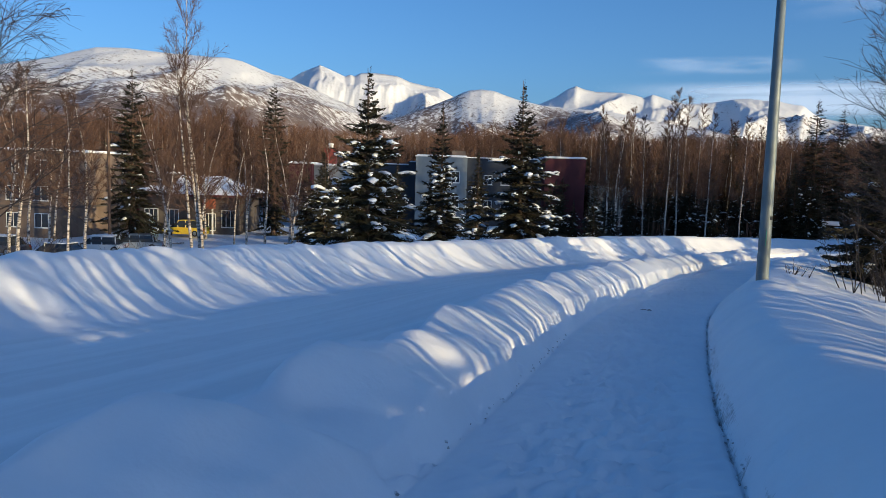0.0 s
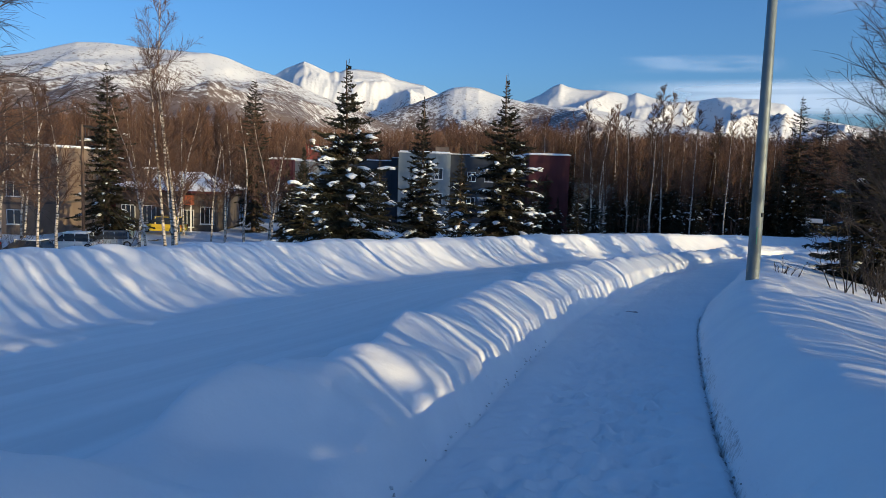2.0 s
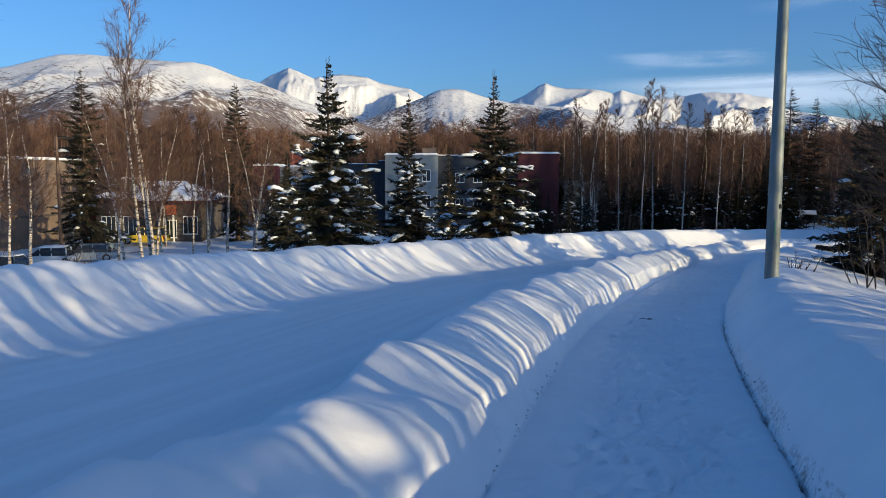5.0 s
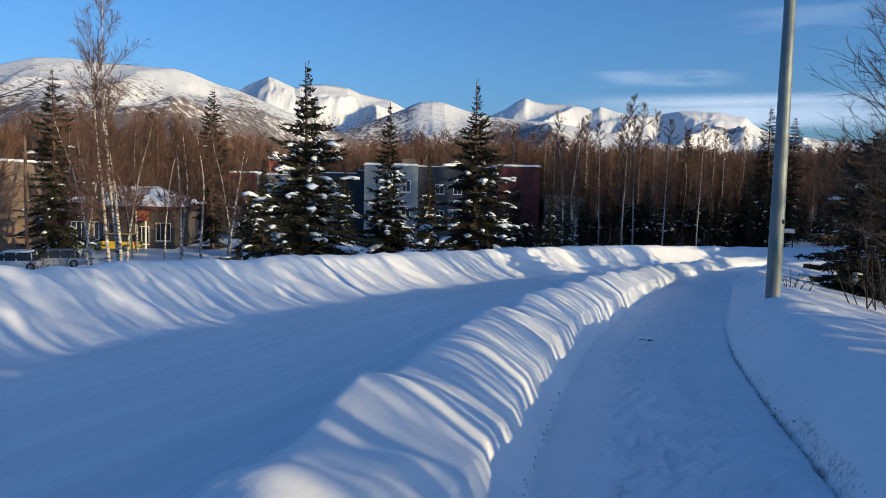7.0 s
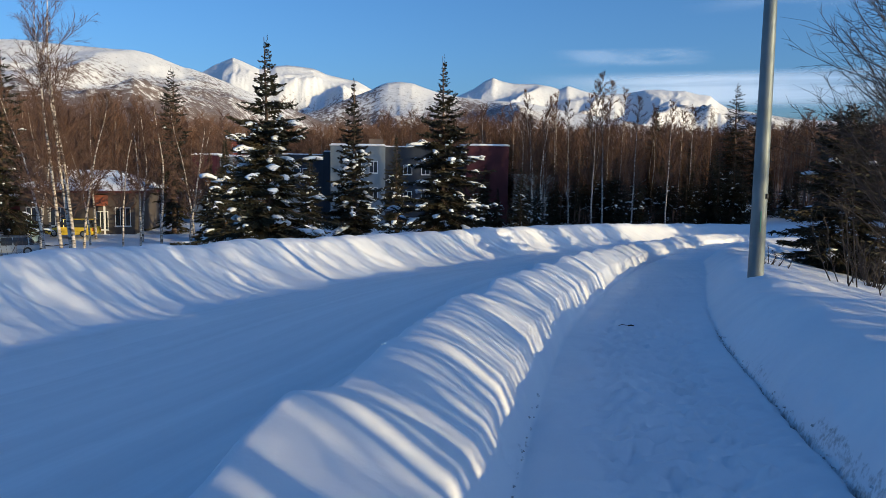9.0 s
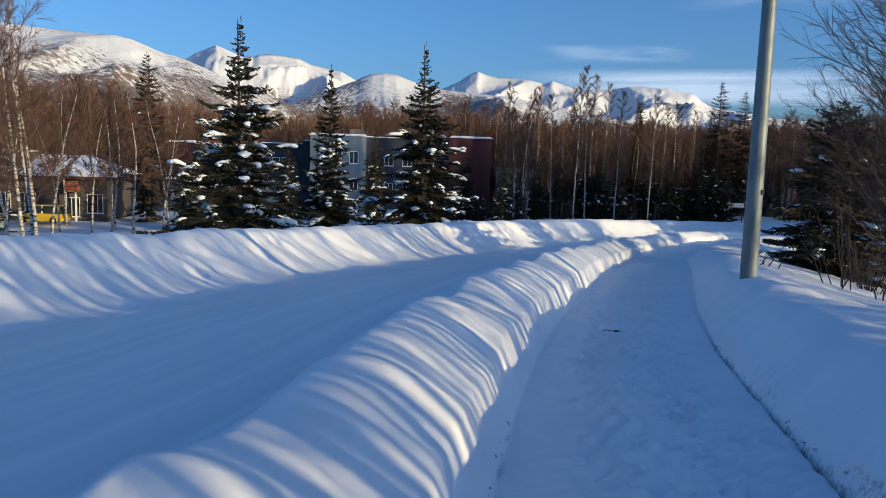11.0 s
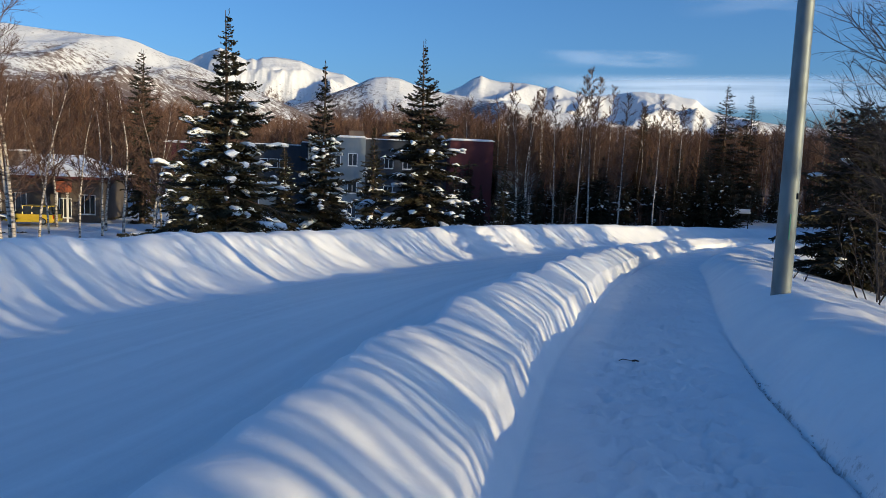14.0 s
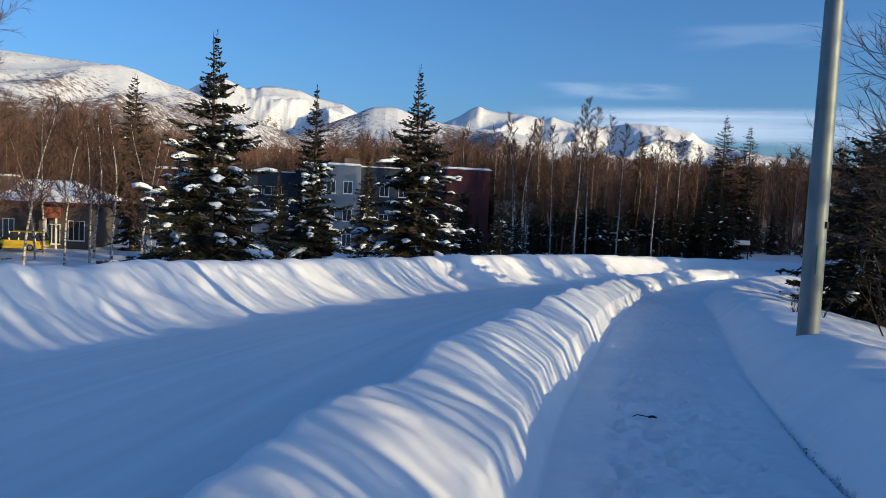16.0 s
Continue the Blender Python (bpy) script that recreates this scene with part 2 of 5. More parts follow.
def land(x, y):
    """Height of the snow, and how far dirt and painted gap shadow darken it."""
    pl, pr, fb, g = PATH_L(y), PATH_R(y), FAR_BASE(y), ROAD_Z(y)
    slope = 1 / np.sqrt(1 + ((PATH_L(y + 1) - PATH_L(y - 1)) / 2) ** 2)
    along = y / slope
    a, b, c = (x - pl) * slope, (x - pr) * slope, (x - fb) * slope
    fade = 1 - step(60, 80, y)
    # bank between road and path
    bw = 2.15 + 0.12 * wave(along, along * 0, 3, 5)
    bh = (BANK_H(y) + 0.035 * wave(along, along * 0, 4, 3.0)) * fade
    d_ = np.clip(-a, 0, None)
    wall = 0.50 * np.clip(d_ / 0.2, 0, 1) ** 0.7
    dome = 0.50 * np.sin(np.clip((d_ - 0.08) / 0.92, 0, 1) * np.pi / 2) ** 1.1
    shape = (wall + dome) * (1 - step(1.02, bw - 0.75, d_))
    ribs = 0.024 * wave(along, a * 0.25, 5, 1.1) + 0.014 * wave(along, a * 0.15, 6, 0.5) + 0.035 * wave(x, y, 7, 1.6)
    lumps = (1 - step(6.5, 9.5, y)) * (0.10 * np.clip(wave(x, y * 0.8, 22, 1.5), -1.2, 0.7) + 0.04 * wave(x, y, 23, 0.7))
    near = shape * (bh + ribs + lumps)
    # bank across the road
    fh = FAR_BANK_H(y) + 0.03 * wave(along, along * 0, 8, 6)
    t = np.clip(-c / 2.7, 0, 1)
    rise = np.where(t > 0.8, (0.8 ** 1.5) + (t - 0.8) * 0.9 - (t - 0.8) ** 2 * 2.2, t ** 1.5)
    far = fh * rise / 0.80
    far += step(0, 0.4, t) * (0.035 * wave(along, c * 0.4, 9, 1.3) + 0.022 * wave(x, y, 10, 0.8))
    back = np.clip((-c - 2.5) / 7, 0, 1)
    lot = LOT_Z(y) + 0.3 * step(18, 42, x) * (1 - step(115, 140, y))
    left = np.where(c < 0, far, 0)
    left = np.where(c < -2.5, (left + g) * (1 - step(0, 1, back)) + lot * step(0, 1, back) - g, left)
    # rise beside the path, falling away to the right
    r = np.clip(b, 0, None)
    rh = 0.74 + 0.05 * wave(along, along * 0, 11, 5)
    lip, soft_ = 0.15 * (1 - step(9, 18, y)), 0.42 + 0.16 * step(9, 20, y)
    right = (lip * (1 - np.exp(-r / 0.05)) + (rh - lip) * (1 - np.exp(-((r / soft_) ** 1.4)))) * fade
    right -= (0.18 * np.clip(r - 0.7, 0, 1.7) + 0.25 * np.clip(r - 2.4, 0, 8)) * (0.2 + 0.8 * fade)
    right += step(0.1, 1, r) * (0.03 * wave(x, y, 12, 1.5) + 0.018 * wave(along + 0.5 * r, along * 0, 13, 0.8))
    drift = b + 0.16 * wave(along, along * 0, 24, 7.0) + 0.05 * wave(x, y, 25, 2.2)
    comb = np.sin(drift * 2 * np.pi / 0.52) + 0.6 * np.sin(drift * 2 * np.pi / 0.33 + 1.3 + 0.5 * wave(x, y, 26, 3.0))
    right += step(0.5, 1.1, r) * (1 - step(6, 11, r)) * 0.006 * comb * (0.7 + 0.4 * wave(x, y, 27, 3.5))
    h = np.where(c < 0, left, np.where(b > 0, right, 0.0))
    h = np.where((a < 0) & (c > 0), np.maximum(near, 0) + 0 * h, h)
    # ruts on the road and trodden path
    on_road = (c > 0) & (-a > bw * 0.8)
    h = h + np.where(on_road, 0.02 * wave(c * 3, along * 0.06, 14, 2.0) + 0.008 * wave(c * 3, along * 0.1, 31, 0.8) + 0.007 * wave(x, y, 15, 0.7), 0)
    on_path = (a > 0) & (b < 0)
    trod = 0.014 * wave(x, y * 0.8, 16, 0.5) + 0.011 * wave(x * 0.7, y, 17, 0.22) + 0.010 * wave(a * 2, along * 0.2, 18, 0.9)
    trod = trod * step(0, 0.15, a) * step(0, 0.15, -b)
    h = h + np.where(on_path, trod, 0)
    if x.size > 1000:
        h = h - np.where(on_path, prints(x, y), 0)
    # undercut path edges, dirty on the right, shadow painted into the left gaps
    jag = 0.012 * wave(along, along * 0, 19, 1.3) + 0.006 * wave(along, along * 0, 33, 0.3)
    gap_r = np.exp(-(((b + 0.0 + jag) / 0.035) ** 2)) * (1 - step(15, 24, y)) * (0.75 + 0.25 * wave(along, along * 0, 34, 0.6))
    torn = 0.035 * wave(along, along * 0, 35, 0.9) + 0.02 * wave(along, along * 0, 36, 0.35)
    gap_l = np.exp(-(((a + 0.05 + torn) / 0.045) ** 2)) * (1 - step(9, 13, y)) * step(-0.5, 0.7, wave(along, along * 0, 37, 0.8))
    crumbly = np.exp(-(((b - 0.16) / 0.13) ** 2)) * (1 - step(14, 21, y))
    h = h - 0.09 * gap_r - 0.10 * gap_l + crumbly * (0.014 * wave(x, y, 29, 0.2) + 0.014 * wave(x, y, 30, 0.35))
    # the gap_l share colours in the undercut's shadow
    dirt_shade = 0.85 * gap_r + 0.42 * gap_l
    band = np.exp(-(((b - 0.05) / 0.06) ** 2)) * (1 - step(12, 17, y)) * (0.56 + 0.16 * wave(along, b, 20, 0.9))
    toe = np.exp(-((c / 0.35) ** 2)) * step(20, 32, y) * (1 - step(60, 70, y)) * 0.3
    dirt_shade = np.maximum(np.maximum(dirt_shade, band), toe)
    # open ground rolls a little
    d = np.minimum(np.abs(c), np.abs(b))
    h = h + step(6, 20, d) * np.where((c < 0) | (b > 0), 0.12 * wave(x, y, 21, 9), 0)
    return g + h, dirt_shade


def height(x, y):
    z, _ = land(np.array([float(x)]), np.array([float(y)]))
    return float(z[0])


def spread(a, b, n, power=1.0):
    return a + (b - a) * np.linspace(0, 1, n, endpoint=False) ** power


def build_ground():
    rows = np.concatenate([-4 - (np.linspace(1, 0, 14, endpoint=False) ** 2.2) * 180, spread(-4, 3, 40), spread(3, 18, 330), spread(18, 26, 90), spread(26, 62, 220), spread(62, 130, 70), 130 + (np.linspace(0, 1, 26) ** 2.6) * 2300])
    pl, pr, fb = PATH_L(rows), PATH_R(rows), FAR_BASE(rows)
    cols = []
    for t in np.linspace(0, 1, 26, endpoint=False):
        cols.append(fb - 6 - 1500 * (1 - t) ** 3.2)
    for t in np.linspace(0, 1, 52, endpoint=False):
        cols.append(fb - 6 * (1 - t))
    for t in np.linspace(0, 1, 26, endpoint=False):
        cols.append(fb + (pl - 2.9 - fb) * t)
    for t in np.linspace(0, 1, 60, endpoint=False):
        cols.append(pl - 2.9 * (1 - t) ** 1.25)
    for t in np.linspace(0, 1, 64, endpoint=False):
        cols.append(pl + (pr - 0.15 - pl) * t)
    for t in np.linspace(0, 1, 96, endpoint=False):
        cols.append(pr - 0.15 + 6.2 * t ** 1.35)
    for t in np.linspace(0, 1, 40):
        cols.append(pr + 6.05 + 40 * t + 1500 * t ** 4.5)
    x = np.stack(cols, 1)
    x = np.maximum.accumulate(x, 1)
    y = np.repeat(rows[:, None], x.shape[1], 1)
    z, dirt_shade = land(x.ravel(), y.ravel())
    nr, nc = x.shape
    pts = np.stack([x.ravel(), y.ravel(), z], 1)
    i = np.arange(nr * nc).reshape(nr, nc)
    faces = np.stack([i[:-1, :-1], i[:-1, 1:], i[1:, 1:], i[1:, :-1]], -1).reshape(-1, 4)
    me = bpy.data.meshes.new("ground")
    me.from_pydata(pts.tolist(), [], faces.tolist())
    me.polygons.foreach_set("use_smooth", [True] * len(me.polygons))
    at = me.attributes.new("dirt_shade", "FLOAT", "POINT")
    at.data.foreach_set("value", dirt_shade.astype(np.float32))
    xx, yy = x.ravel(), y.ravel()
    across = xx - FAR_BASE(yy)
    road = step(0.0, 0.5, across) * step(-1.7, -2.2, xx - PATH_L(yy)) * (1 - step(70, 90, yy))
    lane = me.attributes.new("lane", "FLOAT_VECTOR", "POINT")
    lane.data.foreach_set("vector", np.stack([across, yy, road], 1).astype(np.float32).ravel())
    me.materials.append(SNOW)
    me.update()
    tagged(new("ground", me), "snow-covered ground with a ploughed road, snow banks and a trodden footpath", "snow", kind="structure")


build_ground()


# ---- mountains ----
def mountain_material():
    m = material("mountain_snow", (0.8, 0.8, 0.8), 0.7, spec=0.2)
    b = m.node_tree.nodes["Principled BSDF"]
    co = node(m, "ShaderNodeTexCoord")
    fine = node(m, "ShaderNodeTexNoise", Scale=0.07, Detail=10.0, Roughness=0.8)
    mp = node(m, "ShaderNodeMapping", Scale=(1, 1, 0.6))
    wire(m, co.outputs["Object"], mp.inputs["Vector"])
    wire(m, mp.outputs[0], fine.inputs["Vector"])
    sep = node(m, "ShaderNodeSeparateXYZ")
    wire(m, co.outputs["Object"], sep.inputs[0])
    up = node(m, "ShaderNodeMapRange", From_Min=60.0, From_Max=420.0, To_Min=0.61, To_Max=0.33)
    wire(m, sep.outputs["Z"], up.inputs["Value"])
    big = node(m, "ShaderNodeTexNoise", Scale=0.004, Detail=4.0)
    wire(m, co.outputs["Object"], big.inputs["Vector"])
    mr = node(m, "ShaderNodeMapRange", From_Min=0.3, From_Max=0.7, To_Min=-0.10, To_Max=0.10)
    wire(m, big.outputs["Fac"], mr.inputs["Value"])
    sm = node(m, "ShaderNodeMath")
    sm.operation = "ADD"
    wire(m, up.outputs[0], sm.inputs[0])
    wire(m, mr.outputs[0], sm.inputs[1])
    df = node(m, "ShaderNodeMath")
    df.operation = "SUBTRACT"
    wire(m, sm.outputs[0], df.inputs[0])
    wire(m, fine.outputs["Fac"], df.inputs[1])
    fac = node(m, "ShaderNodeMapRange", From_Min=-0.02, From_Max=0.06)
    wire(m, df.outputs[0], fac.inputs["Value"])
    mx = node(m, "ShaderNodeMix")
    mx.data_type = "RGBA"
    mx.inputs["A"].default_value = (0.74, 0.74, 0.74, 1)
    mx.inputs["B"].default_value = (0.15, 0.115, 0.10, 1)
    wire(m, fac.outputs[0], mx.inputs["Factor"])
    wire(m, mx.outputs["Result"], b.inputs["Base Color"])
    bumpy(m, 0.03, 0.7, 6.0, detail=9)
    return m


MOUNTAIN = mountain_material()


def mountain(name, label, ridge, dist, depth, rough, seed, spurs):
    """A range: a skyline of (degrees right of the way ahead, degrees up) at a distance, with spurs that run down towards the valley."""
    az, el = np.array([p[0] for p in ridge]), np.array([p[1] for p in ridge])
    na, nr = 520, 100
    aa = np.linspace(az[0] - 3, az[-1] + 3, na)
    top = np.interp(aa, az, el)
    k = np.hanning(5)
    top = np.convolve(np.pad(top, 2, mode="edge"), k / k.sum(), "valid")
    top = top - 4 * np.clip((az[0] - aa) / 3, 0, 1) ** 1.5 - 4 * np.clip((aa - az[-1]) / 3, 0, 1) ** 1.5
    crest = dist * np.tan(np.radians(top)) + 6
    q = np.linspace(-1, 0.5, nr)
    pts = np.zeros((nr, na, 3))
    for j, s in enumerate(q):
        r = dist + s * depth
        x, y = r * np.sin(np.radians(aa)), r * np.cos(np.radians(aa))
        fall = (1 - abs(s)) ** 1.25 if s < 0 else 1 - 1.6 * s
        ridged = np.zeros(na)
        for o, (amp, size) in enumerate(((1.0, 1.0), (0.40, 0.45), (0.12, 0.2), (0.06, 0.09), (0.04, 0.045))):
            sz = spurs * size
            ridged += amp * np.array([1 - 2.2 * abs(noise.noise(Vector(((0.94 * a - 0.34 * b) / sz, (0.94 * b + 0.34 * a) / (sz * 1.7), seed + o * 7.3)))) for a, b in zip(x, y)])
        amp = rough * min(1.0, abs(s) * 3.0) * (1 - abs(s)) ** 0.5
        pts[j] = np.stack([x, y, np.minimum(crest * fall + amp * (ridged - 1.0) + 5 * (ridged - 0.9), r * np.tan(np.radians(top)) + 4) - 8], -1)
    i = np.arange(nr * na).reshape(nr, na)
    faces = np.stack([i[:-1, :-1], i[:-1, 1:], i[1:, 1:], i[1:, :-1]], -1).reshape(-1, 4)
    me = bpy.data.meshes.new(name)
    me.from_pydata(pts.reshape(-1, 3).tolist(), [], faces.tolist())
    me.polygons.foreach_set("use_smooth", [True] * len(me.polygons))
    me.materials.append(MOUNTAIN)
    me.update()
    tagged(new(name, me), label, "mountain", "mountain range", "structure")


mountain("backdrop_mountain", "rounded snowy mountain with brush showing through on its slopes",
         [(-38, 5.2), (-33, 5.6), (-29.8, 6.18), (-27, 6.84), (-25.4, 7.4), (-24.2, 7.76), (-22.4, 7.88), (-21.6, 7.84), (-19.9, 7.76), (-18.6, 7.75), (-16.9, 7.7), (-15.8, 7.73), (-14.7, 7.54), (-13.5, 7.09), (-12.6, 6.76), (-12.1, 6.7), (-11.3, 6.45), (-9.8, 5.9), (-8.4, 5.35), (-6.4, 4.6), (-4, 3.7), (-1, 2.4)], 2500, 1500, 95, 1.0, 620)
mountain("backdrop_mountain", "sharp snowy peak standing in low sun",
         [(-18, 6.0), (-15, 6.2), (-12.5, 6.3), (-11.3, 6.5), (-10.6, 6.97), (-9.9, 7.28), (-9.3, 7.55), (-8.7, 7.34), (-8.1, 7.09), (-7.5, 6.84), (-7.1, 6.98), (-6.8, 6.88), (-6.4, 7.1), (-5.5, 7.2), (-4.6, 7.13), (-3.7, 7.01), (-2.8, 6.65), (-1.6, 6.4), (-0.6, 6.23), (0.4, 5.69), (2.4, 4.9), (5, 3.6)], 3700, 1500, 150, 5.0, 460)
mountain("backdrop_mountain", "low rounded snowy hill with patches of brush",
         [(-9, 2.2), (-6.2, 3.2), (-4.2, 3.9), (-1.3, 4.95), (0.4, 5.65), (1.1, 6.04), (1.6, 6.23), (2.5, 6.33), (3.4, 6.22), (4.3, 5.89), (5.2, 5.6), (6.8, 5.24), (8.8, 5.05), (11.7, 4.87), (14.6, 4.3), (18.4, 3.7), (22, 2.8), (27, 2.0)], 2900, 1600, 95, 9.0, 560)
mountain("backdrop_mountain", "distant jagged snowy ridge mostly in blue shade",
         [(3, 3.8), (5.2, 4.7), (6.8, 5.3), (7.9, 5.8), (8.7, 6.36), (9.3, 6.6), (9.8, 6.4), (10.7, 6.2), (11.7, 6.17), (12.5, 6.15), (13.5, 5.98), (14.1, 5.79), (14.7, 6.04), (15.7, 5.7), (16.9, 5.39), (17.8, 5.39), (19, 5.51), (20.1, 5.69), (21, 5.73), (21.9, 5.61), (22.8, 5.6), (23.6, 5.36), (24.5, 5.24), (25, 4.8), (25.6, 4.43), (26.7, 4.19), (30, 3.6), (35, 3.2), (42, 3.0)], 4100, 1500, 180, 13.0, 480)


# ---- trees ----
def bend(p, d, length, n, rng, wander, lift=0.0):
    """A wandering line from p along d."""
    pts, d = [p.copy()], d.normalized()
    for _ in range(n):
        d = (d + Vector((rng.uniform(-1, 1), rng.uniform(-1, 1), rng.uniform(-1, 1))) * wander + Vector((0, 0, lift))).normalized()
        pts.append(pts[-1] + d * (length / n))
    return pts, d


def taper(a, b, n):
    return [a + (b - a) * i / (n - 1) for i in range(n)]


def birch_parts(h, seed, stems=1, spread_=0.28, limbs=26, twigs=7, start=0.3, girth=0.011, droop=0.0, flat=0.0, fine=1.0, sub=5):
    """Trunk, limbs and twigs of a bare birch, as three meshes."""
    rng = random.Random(seed)
    trunk, limb, twig = Geo(), Geo(), Geo()
    for s in range(stems):
        a = rng.uniform(0, 6.28)
        lean = Vector((math.cos(a), math.sin(a), 0)) * (0.03 if stems == 1 else rng.uniform(0.03, 0.09))
        hh = h * (1 if s == 0 else rng.uniform(0.75, 0.95))
        foot = Vector((0.25 * math.cos(a), 0.25 * math.sin(a), -0.6)) if stems > 1 else Vector((0, 0, -0.6))
        pts, _ = bend(foot, Vector((0, 0, 1)) + lean, hh + 0.6, 14, rng, 0.06, 0.04)
        rad = taper(h * girth, h * girth * 0.12, 15)
        trunk.tube(pts, rad, 7)
        for i in range(limbs):
            t = start + (0.98 - start) * (i + rng.random()) / limbs
            k = min(int(t * 14), 13)
            p = pts[k].lerp(pts[k + 1], t * 14 - k)
            a = i * 2.4 + rng.uniform(-0.6, 0.6)
            up = rng.uniform(0.55, 1.15) if t < 0.75 else rng.uniform(0.9, 1.8)
            d = Vector((math.cos(a), math.sin(a), up))
            ln = hh * spread_ * ((1.15 - t) * (1 - flat) + 0.7 * flat) * rng.uniform(0.6, 1.25)
            lp, ld = bend(p, d, ln, 5, rng, 0.22, 0.05 - droop)
            limb.tube(lp, taper(rad[k] * 0.30, 0.008, 6), 4)
            for j in range(twigs):
                q = 0.2 + 0.8 * (j + rng.random()) / twigs
                kk = min(int(q * 5), 4)
                tp = lp[kk].lerp(lp[kk + 1], q * 5 - kk)
                dd = (lp[kk + 1] - lp[kk]).normalized() + Vector((rng.uniform(-1, 1), rng.uniform(-1, 1), rng.uniform(-0.5, 0.9))) * 0.75
                tl = max(0.35, ln * 0.45 * (1.2 - q)) * rng.uniform(0.6, 1.3)
                sp, _ = bend(tp, dd, tl, 3, rng, 0.22, 0.03 - droop * 2)
                twig.tube(sp, taper(0.015 * fine, 0.006 * fine, 4), 3)
                for _ in range(sub):
                    r = rng.uniform(0.2, 1)
                    kk2 = min(int(r * 3), 2)
                    fp = sp[kk2].lerp(sp[kk2 + 1], r * 3 - kk2)
                    fd = (sp[kk2 + 1] - sp[kk2]).normalized() + Vector((rng.uniform(-1, 1), rng.uniform(-1, 1), rng.uniform(-0.9, 0.8))) * 0.8
                    fq, _ = bend(fp, fd, tl * rng.uniform(0.35, 0.75), 2, rng, 0.25, -droop * 3)
                    twig.tube(fq, taper(0.010 * fine, 0.005 * fine, 3), 3)
    return trunk, limb, twig


def birch(name, m, label, h, seed, group="", bark=None, **kw):
    ob = thing(name, m, label, "tree", group)
    trunk, limb, twig = birch_parts(h, seed, **kw)
    part("trunk", trunk, bark or BARK_WHITE, ob, smooth=True)
    part("crown", limb, TWIG_DARK if bark else TWIG, ob)
    tagged(part("twig_spray", twig, TWIG_DARK if bark else TWIG, ob), kind="stuff")
    return ob


